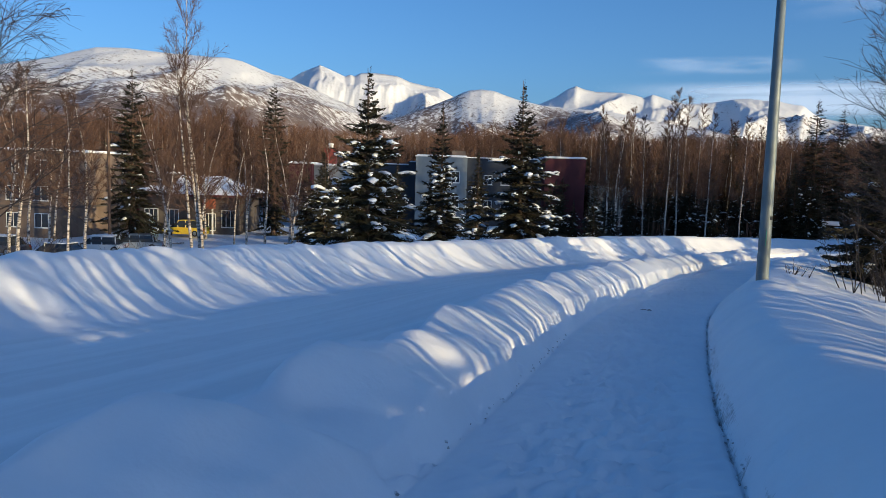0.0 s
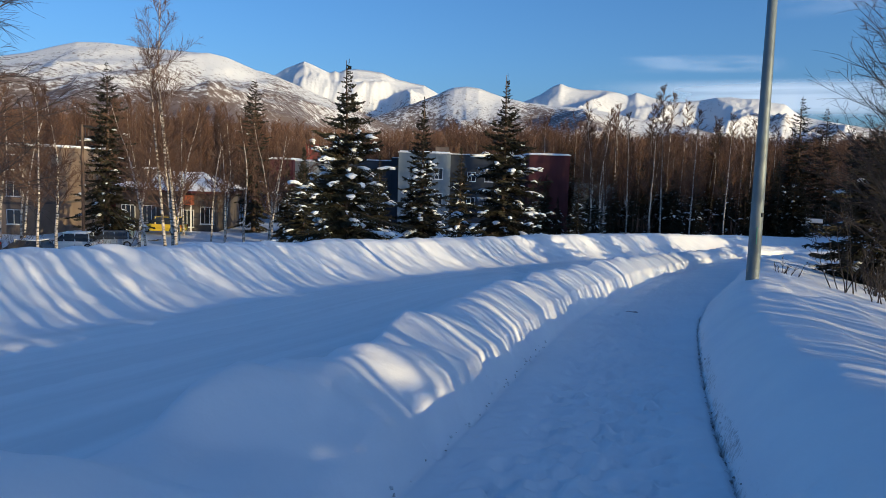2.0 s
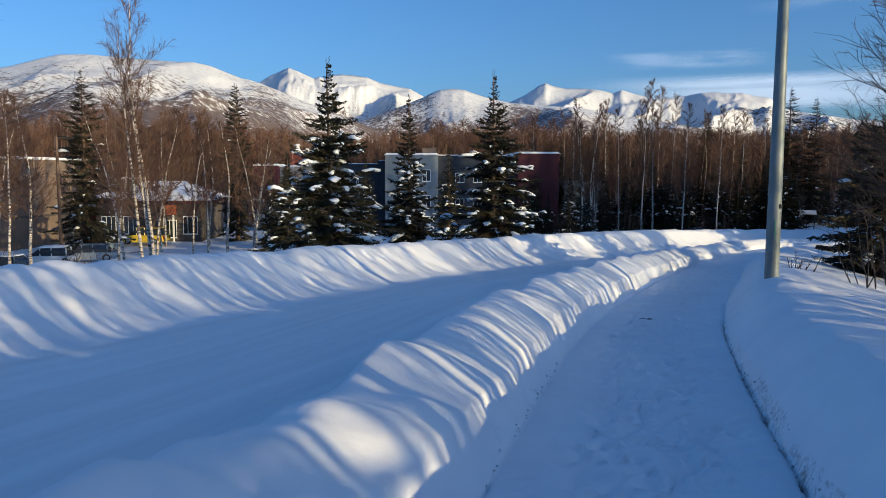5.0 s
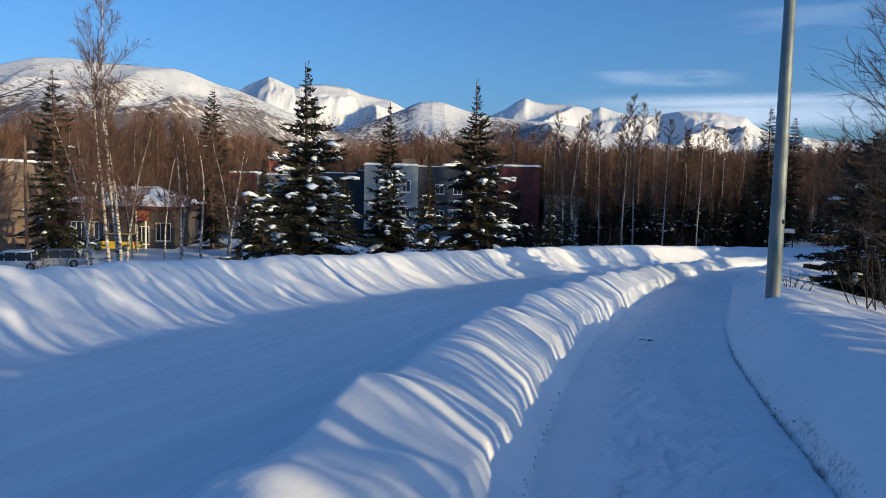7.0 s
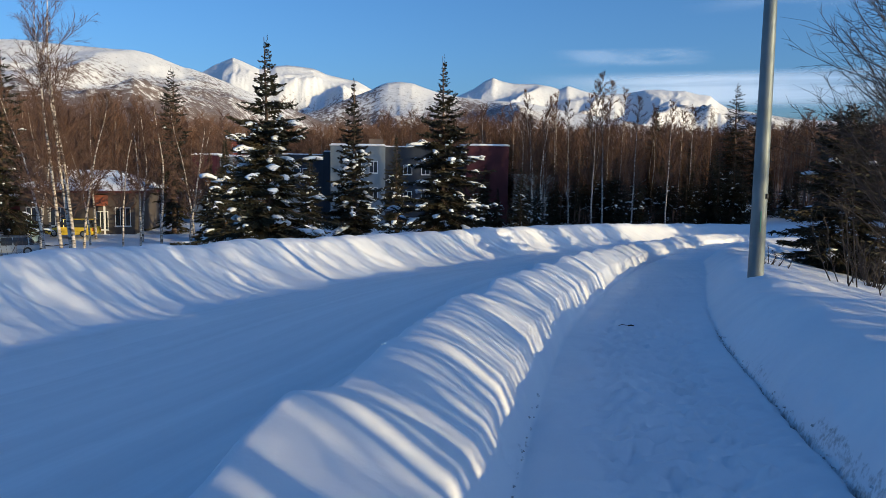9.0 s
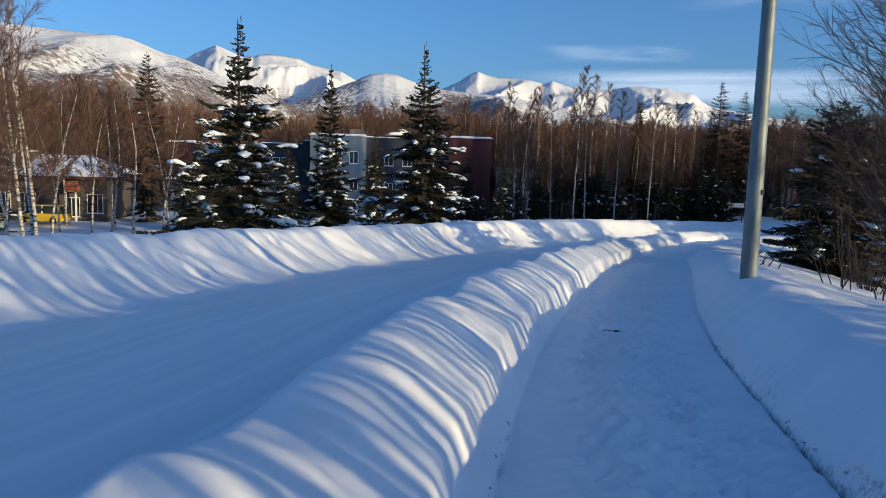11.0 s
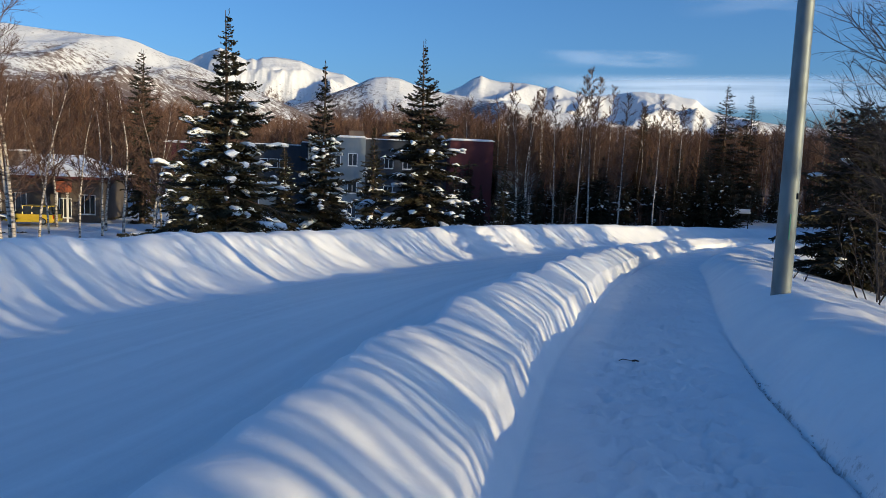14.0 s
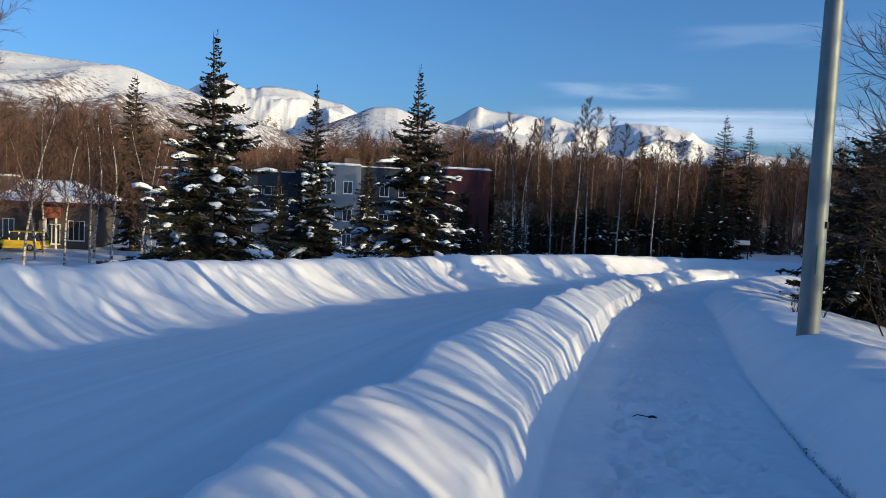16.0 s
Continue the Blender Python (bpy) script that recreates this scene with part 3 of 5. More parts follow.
def spruce(name, m, label, h, r, seed, snow=60, bare=0.03, dense=1.0, narrow=1.02, group="", singly=False, size=1.0, lod=False):
    """A spruce: tapered trunk, whorls of drooping boughs with needle sprays, and snow lying on the boughs."""
    rng = random.Random(seed)
    ob = thing(name, m, label, "tree", group)
    trunk, needles, lying = Geo(), Geo(), Geo()
    tp, _ = bend(Vector((0, 0, -0.8)), Vector((0, 0, 1)), h + 0.8, 10, rng, 0.008, 0.02)
    trunk.tube(tp, taper(h * 0.017, 0.015, 11), 7)
    z, tips, lop = bare * h, [], rng.uniform(0, 6.28)
    while z < h * 0.985:
        t = z / h
        reach = r * (1 - t) ** narrow * (1 + 0.16 * noise.noise(Vector((z * 1.3, seed, 0))))
        gap = (0.19 + 0.15 * (1 - t)) * h / 11
        n = max(4, int((9 - 3 * t) * dense))
        for i in range(n):
            a = lop + 6.283 * i / n + rng.uniform(-0.3, 0.3)
            ln = max(0.10, reach * (0.34 + 0.86 * rng.random() ** 0.9))
            tilt = 0.9 * (t - 0.45) + rng.uniform(-0.18, 0.18)
            d = Vector((math.cos(a), math.sin(a), tilt))
            bp, _ = bend(Vector((0, 0, z + rng.uniform(-0.6, 0.35) * gap)), d, ln, 4, rng, 0.06, -0.03)
            bp[4].z += 0.06 * ln
            if not lod:
                trunk.tube(bp, taper(0.012 + 0.006 * ln, 0.005, 5), 3)
            side = Vector((-math.sin(a), math.cos(a), 0))
            m_ = max(3, int(ln * (7 if lod else 11) * dense))
            wide = 0.09 if lod else 0.055
            for j in range(m_):
                q = 0.12 + 0.88 * (j + rng.random()) / m_
                k = min(int(q * 4), 3)
                p = bp[k].lerp(bp[k + 1], q * 4 - k)
                fw = (bp[k + 1] - bp[k]).normalized()
                tl = (0.06 + 0.12 * min(ln, 1) + 0.32 * min(ln, 2.2) * (1.1 - q)) * rng.uniform(0.7, 1.2)
                for sg in (-1, 1):
                    dd = (fw * rng.uniform(0.5, 0.9) + side * sg * rng.uniform(0.5, 1.0) + Vector((0, 0, rng.uniform(-0.5, 0.12)))).normalized()
                    across = dd.cross(Vector((rng.uniform(-0.6, 0.6), rng.uniform(-0.6, 0.6), 1))).normalized()
                    needles.kite(p, dd * tl, across * wide)
                    if lod:
                        continue
                    needles.kite(p + dd * tl * 0.3, (dd + across * 0.7).normalized() * tl * 0.6, Vector((0, 0, 0.045)))
                    needles.kite(p + dd * tl * 0.4, (dd - across * 0.7 + Vector((0, 0, -0.4))).normalized() * tl * 0.6, across * 0.045)
            if t < 0.66:
                tips.append((bp, ln, t))
        z += (0.19 + 0.15 * (1 - t)) * (0.8 + 0.4 * rng.random()) * h / 11 + 0.03
    # leader
    for j in range(14):
        a = rng.uniform(0, 6.28)
        p = Vector((0, 0, h - 0.06 * j))
        needles.kite(p, Vector((math.cos(a) * 0.5, math.sin(a) * 0.5, 1)).normalized() * 0.16, Vector((-math.sin(a), math.cos(a), 0)) * 0.02)
    for i in range(snow):
        bp, ln, t = tips[int(len(tips) * rng.random() ** 1.6)]
        q = rng.uniform(0.55, 0.98)
        k = min(int(q * 4), 3)
        p = bp[k].lerp(bp[k + 1], q * 4 - k)
        s = min(0.25, (0.05 + 0.16 * rng.random() ** 2.2) * (0.6 + 0.3 * min(ln, 2.2)) * size)
        e = rng.uniform(1.3, 2.5)
        along = (bp[4] - bp[0]).normalized()
        clump = Geo() if singly and i < 280 else lying
        half = min(0.34, s * e * 1.35 / max(ln, 0.3))
        pts, rad = [], []
        for c in range(7):
            q2 = min(1.04, max(0.05, q + half * (c - 3) / 3))
            k2 = min(int(q2 * 4), 3)
            pts.append(bp[k2].lerp(bp[k2 + 1], q2 * 4 - k2) + Vector((rng.uniform(-0.4, 0.4) * s, rng.uniform(-0.4, 0.4) * s, 0.05 + 0.25 * s - 0.04 * abs(c - 3) - 0.022 * s * c * c)))
            rad.append(s * (0.12, 0.6, 0.85, 1.0, 0.95, 0.7, 0.15)[c] * rng.uniform(0.75, 1.1))
        clump.tube(pts, rad, 7, True)
        for v in range(len(clump.v) - 49, len(clump.v)):
            c = pts[(v - (len(clump.v) - 49)) // 7]
            clump.v[v] = Vector((clump.v[v].x, clump.v[v].y, c.z + (clump.v[v].z - c.z) * 0.52)) + Vector((noise.noise(clump.v[v] * 9), noise.noise(clump.v[v] * 9 + Vector((5, 0, 0))), 0)) * s * 1.0
        if clump is not lying:
            part("snow_clump", clump, FRESH, ob, smooth=True)
    part("trunk", trunk, BARK_BROWN, ob, smooth=True)
    tagged(part("needle_crown", needles, NEEDLE, ob, "dark green needle sprays"), kind="stuff")
    if lying.v:
        tagged(part("snow_load", lying, FRESH, ob, "white snow clumps lying on the boughs", smooth=True), kind="stuff")
    return ob


def stand(x, y, turn=0.0, sink=0.0):
    return pose(x, y, height(x, y) - sink, 0, 0, turn)


def grown(ob, x, y, turn, size, sink=0.0):
    """A copy of a tree, turned and scaled."""
    return copy_thing(ob, stand(x, y, turn, sink) @ Matrix.Diagonal((size, size, size, 1)))


# the spruces along the lot
SPRUCE = "dark green spruce with snow clumps on its lower boughs"
def top_at(x, y, z):
    return z - height(x, y)
spruce_a = spruce("spruce_tree", stand(-4.41, 44.6, 0), "tall dark green spruce with large snow clumps on its lower boughs", top_at(-4.41, 44.6, 7.45), 6.3, 11, narrow=1.25, snow=520, singly=True, size=1.15, group="spruces by the lot")
spruce("spruce_tree", stand(5.45, 55.2, 40), "tall dark spruce with a little snow on its lower boughs", top_at(5.45, 55.2, 8.25), 6.4, 12, narrow=1.25, snow=440, singly=True, group="spruces by the lot")
spruce_e = spruce("spruce_tree", stand(-0.25, 48.8, 80), "slender dark spruce with a thin open top", top_at(-0.25, 48.8, 5.9), 3.4, 13, snow=270, narrow=1.15, singly=True, group="spruces by the lot")
small_spruce = spruce("spruce_tree", stand(-9.6, 62, 10), "small spruce with snow on its boughs", top_at(-9.6, 62, 3.0), 2.6, 14, snow=110, dense=0.9, group="spruces by the lot")
spruce_c = spruce("spruce_tree", stand(-20.3, 91.6, 10), "tall narrow dark spruce behind bare birches", top_at(-20.3, 91.6, 11.4), 3.0, 15, snow=6, narrow=0.6, dense=0.8, group="spruces by the lot")
spruce("spruce_tree", stand(-30.0, 74.2, 130), "tall dark spruce with snowy lower boughs behind the lot lamp", top_at(-30, 74.2, 10.6), 5.0, 16, snow=50, narrow=0.85, dense=0.8, group="spruces by the lot")
grown(small_spruce, 2.9, 68, 70, 1.05)
grown(small_spruce, 14.0, 72, 200, 0.82)
grown(small_spruce, 10.6, 78, 260, 0.8)
for x, y, k in ((-11.8, 75, 1.05), (-8.4, 81, 1.0), (-14.6, 82, 0.95), (-5.2, 85, 1.0), (-1.5, 80, 0.8), (7.5, 84, 0.95)):
    grown(small_spruce, x, y, 37 * y, k)

young_spruce = spruce("spruce_tree", stand(44.5, 100.5, 20), "young dark spruce with snow at the wood edge", 8.4, 2.9, 17, snow=46, lod=True, group="spruces at the wood edge")
far_spruce = spruce("spruce_tree", stand(57.4, 123, 20), "tall narrow dark spruce at the wood edge", 16.5, 3.2, 18, snow=10, narrow=0.62, lod=True, group="spruces at the wood edge")

# the forest edge to the right
grown(far_spruce, 56.2, 118, 50, 1.22)
grown(far_spruce, 60.0, 118, 210, 1.15)
grown(far_spruce, 46.0, 124, 300, 1.06)
grown(young_spruce, 50.5, 112, 20, 1.25)
grown(young_spruce, 43.5, 116, 90, 1.0)
grown(young_spruce, 20.0, 92, 150, 0.7)
big_right = spruce("spruce_tree", stand(20.6, 35.8, 0), "dark shaded spruce with drooping boughs beside the footpath", 7.2, 4.4, 21, snow=24, dense=0.75, narrow=0.75)
grown(big_right, 27.5, 39.5, 100, 1.0)
grown(big_right, 33, 44, 220, 1.05)

# ---- birches ----
BIRCH = "bare birch with a pale trunk and fine brown twigs"
hero = birch("birch_tree", stand(-15.3, 47.9, 0), "tall bare birch with several pale stems and fine twigs", 17.8, 31, stems=3, limbs=34, twigs=11, girth=0.0068, flat=0.45, spread_=0.25, start=0.28, fine=0.65, sub=7)
birch_a = birch("birch_tree", stand(-27.1, 58, 0), BIRCH, 13.0, 32, group="birches", limbs=34, twigs=10, start=0.3, fine=1.6, sub=4)
birch_b = birch("birch_tree", stand(-19.5, 76, 0), BIRCH, 12.5, 33, group="birches", limbs=34, twigs=10, start=0.32, girth=0.009, fine=1.6, sub=4)
birch_c = birch("birch_tree", stand(33.7, 110, 0), "tall bare birch with a white trunk at the wood edge", 19.5, 34, group="birches", limbs=44, twigs=11, spread_=0.2, start=0.28, girth=0.007, fine=1.25, sub=6)
birch_d = birch("birch_tree", stand(20.5, 96, 0), "tall bare birch with forked white stems at the wood edge", 16.5, 35, group="birches", stems=2, limbs=34, twigs=10, spread_=0.22, girth=0.007, fine=1.25, sub=6)
rng = random.Random(5)
for x, y, which, size in ((-31.5, 62, birch_b, 1.0), (-24, 66, birch_a, 0.9), (-22.3, 70, birch_b, 1.05), (-17.2, 74, birch_a, 0.95), (-15.7, 78, birch_b, 0.9), (-34, 60, birch_a, 1.05), (-38, 64, birch_b, 1.0),
                          (-26, 84, birch_b, 1.1), (-12.8, 84, birch_b, 0.9), (-33, 78, birch_a, 1.0), (-40, 74, birch_a, 1.1), (-45, 82, birch_b, 1.15),
                          (21.1, 96, birch_d, 0.95), (27.9, 97, birch_c, 0.92), (29.5, 98, birch_c, 0.98), (25.5, 99, birch_c, 0.82), (33, 97, birch_c, 0.82), (36.9, 96, birch_c, 0.8), (41, 99, birch_c, 0.78), (23, 100, birch_d, 0.8), (26, 108, birch_c, 0.85), (38, 117, birch_c, 0.98), (41, 112, birch_d, 1.0), (29.5, 120, birch_d, 1.05), (48, 128, birch_c, 0.9), (36, 128, birch_c, 1.0), (53, 134, birch_d, 1.0), (23.5, 118, birch_c, 0.8), (17, 110, birch_d, 0.9),
                          (-20.5, 58, birch_b, 0.95), (-26, 53, birch_b, 1.0), (-30, 54, birch_a, 1.1), (-33, 52, birch_b, 1.05), (-37, 56, birch_a, 1.0), (-18.0, 66, birch_b, 0.85), (-13.4, 68, birch_a, 0.8),
                          (-42, 66, birch_a, 1.1), (-47, 70, birch_b, 1.1), (-50, 62, birch_a, 1.15), (-36, 70, birch_b, 1.05), (-21, 82, birch_a, 0.95), (-17, 86, birch_b, 1.0), (-31, 86, birch_b, 1.0), (-24.5, 78, birch_b, 0.85),
                          (45, 112, birch_c, 0.8), (33, 112, birch_d, 0.9), (56, 126, birch_c, 0.85), (62, 128, birch_d, 0.9), (21, 106, birch_c, 0.7), (27.5, 113, birch_c, 0.92), (31.5, 107, birch_d, 0.8)):
    grown(which, x, y, rng.uniform(0, 360), size)

# near trees whose boughs reach into view
near_left = birch("birch_tree", stand(-19.6, 33, 0), "large bare birch with long drooping dark boughs", 14.5, 41, limbs=46, twigs=11, spread_=0.62, start=0.25, droop=0.05, flat=0.6, bark=BARK_BROWN)
near_right = birch("alder_tree", stand(21.5, 31.0, 0), "bare dark alder with many arching boughs beside the footpath", 14.5, 42, stems=3, limbs=30, twigs=8, spread_=0.56, start=0.15, droop=0.02, flat=0.5, fine=0.9, sub=3, bark=BARK_BROWN)
grown(near_right, 18.6, 28.8, 120, 0.85)
grown(near_right, 17.0, 27.2, 215, 0.72)
grown(near_right, 30, 41, 240, 0.9)


# ---- woods behind ----
def build_woods():
    rs = np.random.RandomState(9)
    tree_v, tree_f = [], []
    for k in range(6):
        r = random.Random(60 + k)
        v, f = [], []

        def blade(p, d, ln, w):
            d = d.normalized()
            s = d.cross(Vector((r.uniform(-1, 1), r.uniform(-1, 1), r.uniform(-0.2, 0.2)))).normalized() * w
            b = len(v)
            v.extend([p - s, p + s, p + d * ln])
            f.append((b, b + 1, b + 2))
        for c in range(2):
            blade(Vector((0, 0, -0.5)), Vector((r.uniform(-0.05, 0.05), r.uniform(-0.05, 0.05), 1)), 14, 0.11)
        for i in range(60):
            z = r.uniform(3.2, 13.4)
            a = r.uniform(0, 6.28)
            d = Vector((math.cos(a), math.sin(a), r.uniform(1.0, 2.2))).normalized()
            ln = (1.1 + 1.9 * (14 - z) / 11) * r.uniform(0.6, 1.2)
            p = Vector((0, 0, z))
            blade(p, d, ln, 0.032)
            for j in range(9):
                q = p + d * ln * r.uniform(0.15, 0.9)
                e = d + Vector((r.uniform(-1, 1), r.uniform(-1, 1), r.uniform(-0.3, 1.2)))
                blade(q, e, r.uniform(0.5, 1.3), 0.017)
        tree_v.append(np.array([tuple(p) for p in v]))
        tree_f.append(np.array(f))
    vs, fs, base = [], [], 0
    n = 0
    pale = []
    while n < 2500:
        d = 98 + 190 * rs.rand() ** 1.2
        az = radians(rs.uniform(-40, 46))
        x, y = d * math.sin(az), d * math.cos(az)
        if -62 < x < -18 and y < 108 or -18 <= x < 13 and y < 126 or 13 <= x < 30 and (y < 104 or y < 124 and x < 24) or 30 <= x < 48 and y < 106 or 48 <= x < 74 and y < 117 or x >= 74 and y < 98:
            continue
        k = rs.randint(6)
        a, s = rs.rand() * 6.28, rs.uniform(0.92, 1.2) * (0.95 + 0.12 * math.sin(az * 14))
        v = tree_v[k]
        out = np.empty_like(v)
        out[:, 0] = (v[:, 0] * math.cos(a) - v[:, 1] * math.sin(a)) * s + x
        out[:, 1] = (v[:, 0] * math.sin(a) + v[:, 1] * math.cos(a)) * s + y
        out[:, 2] = v[:, 2] * s - 6.0
        vs.append(out)
        fs.append(tree_f[k] + base)
        pale.append((np.arange(len(tree_f[k])) < 2) & (rs.rand() < 0.6))
        base += len(v)
        n += 1
    me = bpy.data.meshes.new("woods")
    me.from_pydata(np.concatenate(vs).tolist(), [], np.concatenate(fs).tolist())
    me.materials.append(WOODS)
    me.materials.append(PALE_WOODS)
    me.polygons.foreach_set("material_index", np.concatenate(pale).astype(np.int32))
    me.update()
    tagged(new("bare_woods", me), "wide belt of bare brown birch woods below the mountains", "woods", kind="stuff")


build_woods()


def hill_z(d):
    """Height of the wooded rise at a distance."""
    return -6.6 + 27.0 * float(step(240, 620, np.array(d)))


def build_hillside():
    """A low rise behind the near woods, and the bare trees that cover it."""
    v, f = [], []
    na, nd = 90, 40
    for j in range(nd + 1):
        d = 230 + 1000 * (j / nd) ** 1.3
        for i in range(na + 1):
            a = radians(-46 + 98 * i / na)
            v.append((d * math.sin(a), d * math.cos(a), hill_z(d) + 0.8 * noise.noise(Vector((d * 0.01, a * 6, 0)))))
    for j in range(nd):
        for i in range(na):
            k = j * (na + 1) + i
            f.append((k, k + 1, k + na + 2, k + na + 1))
    me = bpy.data.meshes.new("backdrop_rise")
    me.from_pydata(v, [], f)
    me.polygons.foreach_set("use_smooth", [True] * len(me.polygons))
    me.materials.append(WOODS)
    tagged(new("backdrop_rise", me), "low brush-covered rise between the woods and the mountains", "hill", kind="structure")
    rs = np.random.RandomState(15)
    n, blades = 5200, 40
    az = np.radians(rs.uniform(-44, 50, n))
    d = 285 + 330 * rs.rand(n) ** 0.9
    foot = np.stack([d * np.sin(az), d * np.cos(az), np.array([hill_z(k) for k in d]) - 0.6], 1)
    tall = rs.uniform(11.0, 15.5, n) * (1 + 0.1 * np.sin(az * 23))
    across = np.stack([np.cos(az), -np.sin(az), az * 0], 1)
    tri, pale = [], []
    for b in range(blades):
        z0 = np.zeros(n) if b == 0 else tall * rs.uniform(0.2, 0.86, n)
        ln = tall if b == 0 else np.minimum(rs.uniform(1.2, 3.4, n), (tall - z0) * 1.1)
        lean = rs.normal(0, 0.02 if b == 0 else 0.42, n)
        deep = rs.normal(0, 0.02 if b == 0 else 0.4, n)
        off = np.zeros(n) if b == 0 else rs.normal(0, 0.5, n)
        w = 0.13 if b == 0 else 0.055
        p = foot + across * off[:, None] + np.stack([0 * z0, 0 * z0, z0], 1)
        tip = p + across * (lean * ln)[:, None] + np.stack([0 * ln, deep * ln, ln], 1)
        tri.append(np.stack([p - across * w, p + across * w, tip], 1))
        pale.append((rs.rand(n) < 0.35) if b == 0 else np.zeros(n, bool))
    pts = np.concatenate(tri).reshape(-1, 3)
    me = bpy.data.meshes.new("hillside_woods")
    me.from_pydata(pts.tolist(), [], np.arange(len(pts)).reshape(-1, 3).tolist())
    me.materials.append(WOODS)
    me.materials.append(PALE_WOODS)
    me.polygons.foreach_set("material_index", np.concatenate(pale).astype(np.int32))
    me.update()
    tagged(new("hillside_woods", me), "dense bare brown birch woods on the rise below the mountains", "woods", kind="stuff")


build_hillside()

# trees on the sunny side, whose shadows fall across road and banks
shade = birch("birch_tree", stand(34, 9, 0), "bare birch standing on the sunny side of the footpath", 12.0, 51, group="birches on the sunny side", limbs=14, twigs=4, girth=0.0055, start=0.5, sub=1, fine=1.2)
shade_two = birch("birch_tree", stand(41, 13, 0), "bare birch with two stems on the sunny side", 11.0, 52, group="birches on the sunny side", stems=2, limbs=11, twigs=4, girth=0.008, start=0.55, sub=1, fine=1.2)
rng = random.Random(8)


def sunward(p, q):
    """A place p metres across the sunlight and q metres towards the sun."""
    a = radians(SUN_AZ)
    return -p * math.cos(a) + q * math.sin(a), p * math.sin(a) + q * math.cos(a)


for i in range(165):
    p = 4.5 + 0.32 * i + rng.uniform(-0.4, 0.4)
    x, y = sunward(p, 5 + 22 * rng.random() ** 1.3)
    if rng.random() < (0.62 if 33 < p < 46.5 or p > 50.5 else 0.38 if 18 < p < 33 else 0.0):
        continue
    grown(shade if rng.random() < 0.6 else shade_two, x, y, rng.uniform(0, 360), rng.uniform(0.55, 1.15))
for i in range(24):
    x, y = sunward(5.0 + 0.42 * i + rng.uniform(-0.3, 0.3), 7 + 24 * rng.random())
    grown(shade if rng.random() < 0.6 else shade_two, x, y, rng.uniform(0, 360), rng.uniform(0.5, 1.0))
for i in range(80):
    x, y = sunward(6 + 0.5 * i + rng.uniform(-0.5, 0.5), 3 + 7 * rng.random())
    if i < 34 and i % 3:
        continue
    grown(shade if rng.random() < 0.6 else shade_two, x, y, rng.uniform(0, 360), rng.uniform(0.28, 0.5))
for i in range(48):
    x, y = sunward(5.5 + 0.33 * i + rng.uniform(-0.4, 0.4), 9 + 13 * rng.random())
    grown(shade_two, x, y, rng.uniform(0, 360), rng.uniform(0.7, 1.1))
# out-of-view spruces, added to keep sun off the banks near the start
blocker = spruce("spruce_tree", stand(*sunward(-8.5, 16), 0), "unseen dense spruce added to shade the near snow banks", 8.6, 3.9, 62, snow=0, lod=True, group="wood on the sunny side")
for p, q, k in ((3.4, 17.5, 15), (2.2, 16, 95), (-0.2, 18, 70), (-6.5, 15, 0), (-4, 17, 50), (-1.6, 15, 100), (0.8, 16.5, 60), (2.6, 18, 20), (4.1, 16, 75), (-9, 20, 15), (-7.6, 12.5, 33), (-5.2, 12, 140), (-5.2, 21, 80), (-2.8, 20, 160), (-2.8, 12, 10), (-0.4, 20.5, 120), (-0.4, 12.5, 45), (1.7, 14, 10), (1.9, 21, 100), (3.4, 13.5, 130)):
    grown(blocker, *sunward(p, q), k, 0.95)
# unseen belt, added and oversized to shade the building fronts and lower woods
tall_blocker = spruce("spruce_tree", stand(*sunward(70, 20), 0), "unseen tall spruce added to shade the buildings and far woods", 17.0, 3.8, 61, snow=0, dense=0.6, lod=True, group="wood on the sunny side")
for i in range(56):
    x, y = sunward(66 + 1.1 * i + rng.uniform(-0.8, 0.8), rng.uniform(5, 24))
    grown(tall_blocker, x, y, rng.uniform(0, 360), rng.uniform(1.2, 1.65) if i < 20 else rng.uniform(0.8, 1.1))
for i in range(60):
    x, y = sunward(72 + 1.2 * i + rng.uniform(-0.8, 0.8), rng.uniform(26, 48))
    grown(tall_blocker, x, y, rng.uniform(0, 360), rng.uniform(1.0, 1.4))
for i in range(30):
    x, y = sunward(70 + 0.95 * i + rng.uniform(-0.5, 0.5), rng.uniform(24, 36))
    grown(tall_blocker, x, y, rng.uniform(0, 360), rng.uniform(1.5, 1.85))


# ---- lamp post beside the path ----
TYRE = material("black_rubber", (0.02, 0.02, 0.02), 0.9)
PAINT_GREEN = material("faded_green_paint", (0.08, 0.22, 0.16), 0.7)


def lamp_post():
    ob = thing("lamp_post", stand(8.68, 20.75, 0, 0.05), "tall tapered grey steel lamp post standing in the snow bank", "lamp post")
    g = Geo()
    g.tube([Vector((0, 0, z)) for z in (-0.6, 0.0, 2.0, 5.0, 9.6)], [0.165, 0.165, 0.155, 0.135, 0.10], 20, True)
    part("pole", g, STEEL, ob, smooth=True)
    g = Geo()
    g.tube([Vector((0, 0, 9.6)), Vector((0, 0, 9.68)), Vector((0, 0, 9.72))], [0.115, 0.115, 0.05], 20, True)
    part("cap", g, STEEL, ob)
    g = Geo()
    g.box((-0.04, -0.015, -0.05), (0.04, 0.02, 0.05), pose(0.085, -0.135, 1.78, 0, 0, 33))
    part("bracket", g, TYRE, ob, "small dark bracket")
    g = Geo()
    g.box((-0.012, -0.004, -0.22), (0.012, 0.01, 0.22), pose(-0.035, -0.158, 1.25, 0, 0, -12))
    part("paint_mark", g, PAINT_GREEN, ob, "faded green paint streak")
    return ob


lamp_post()


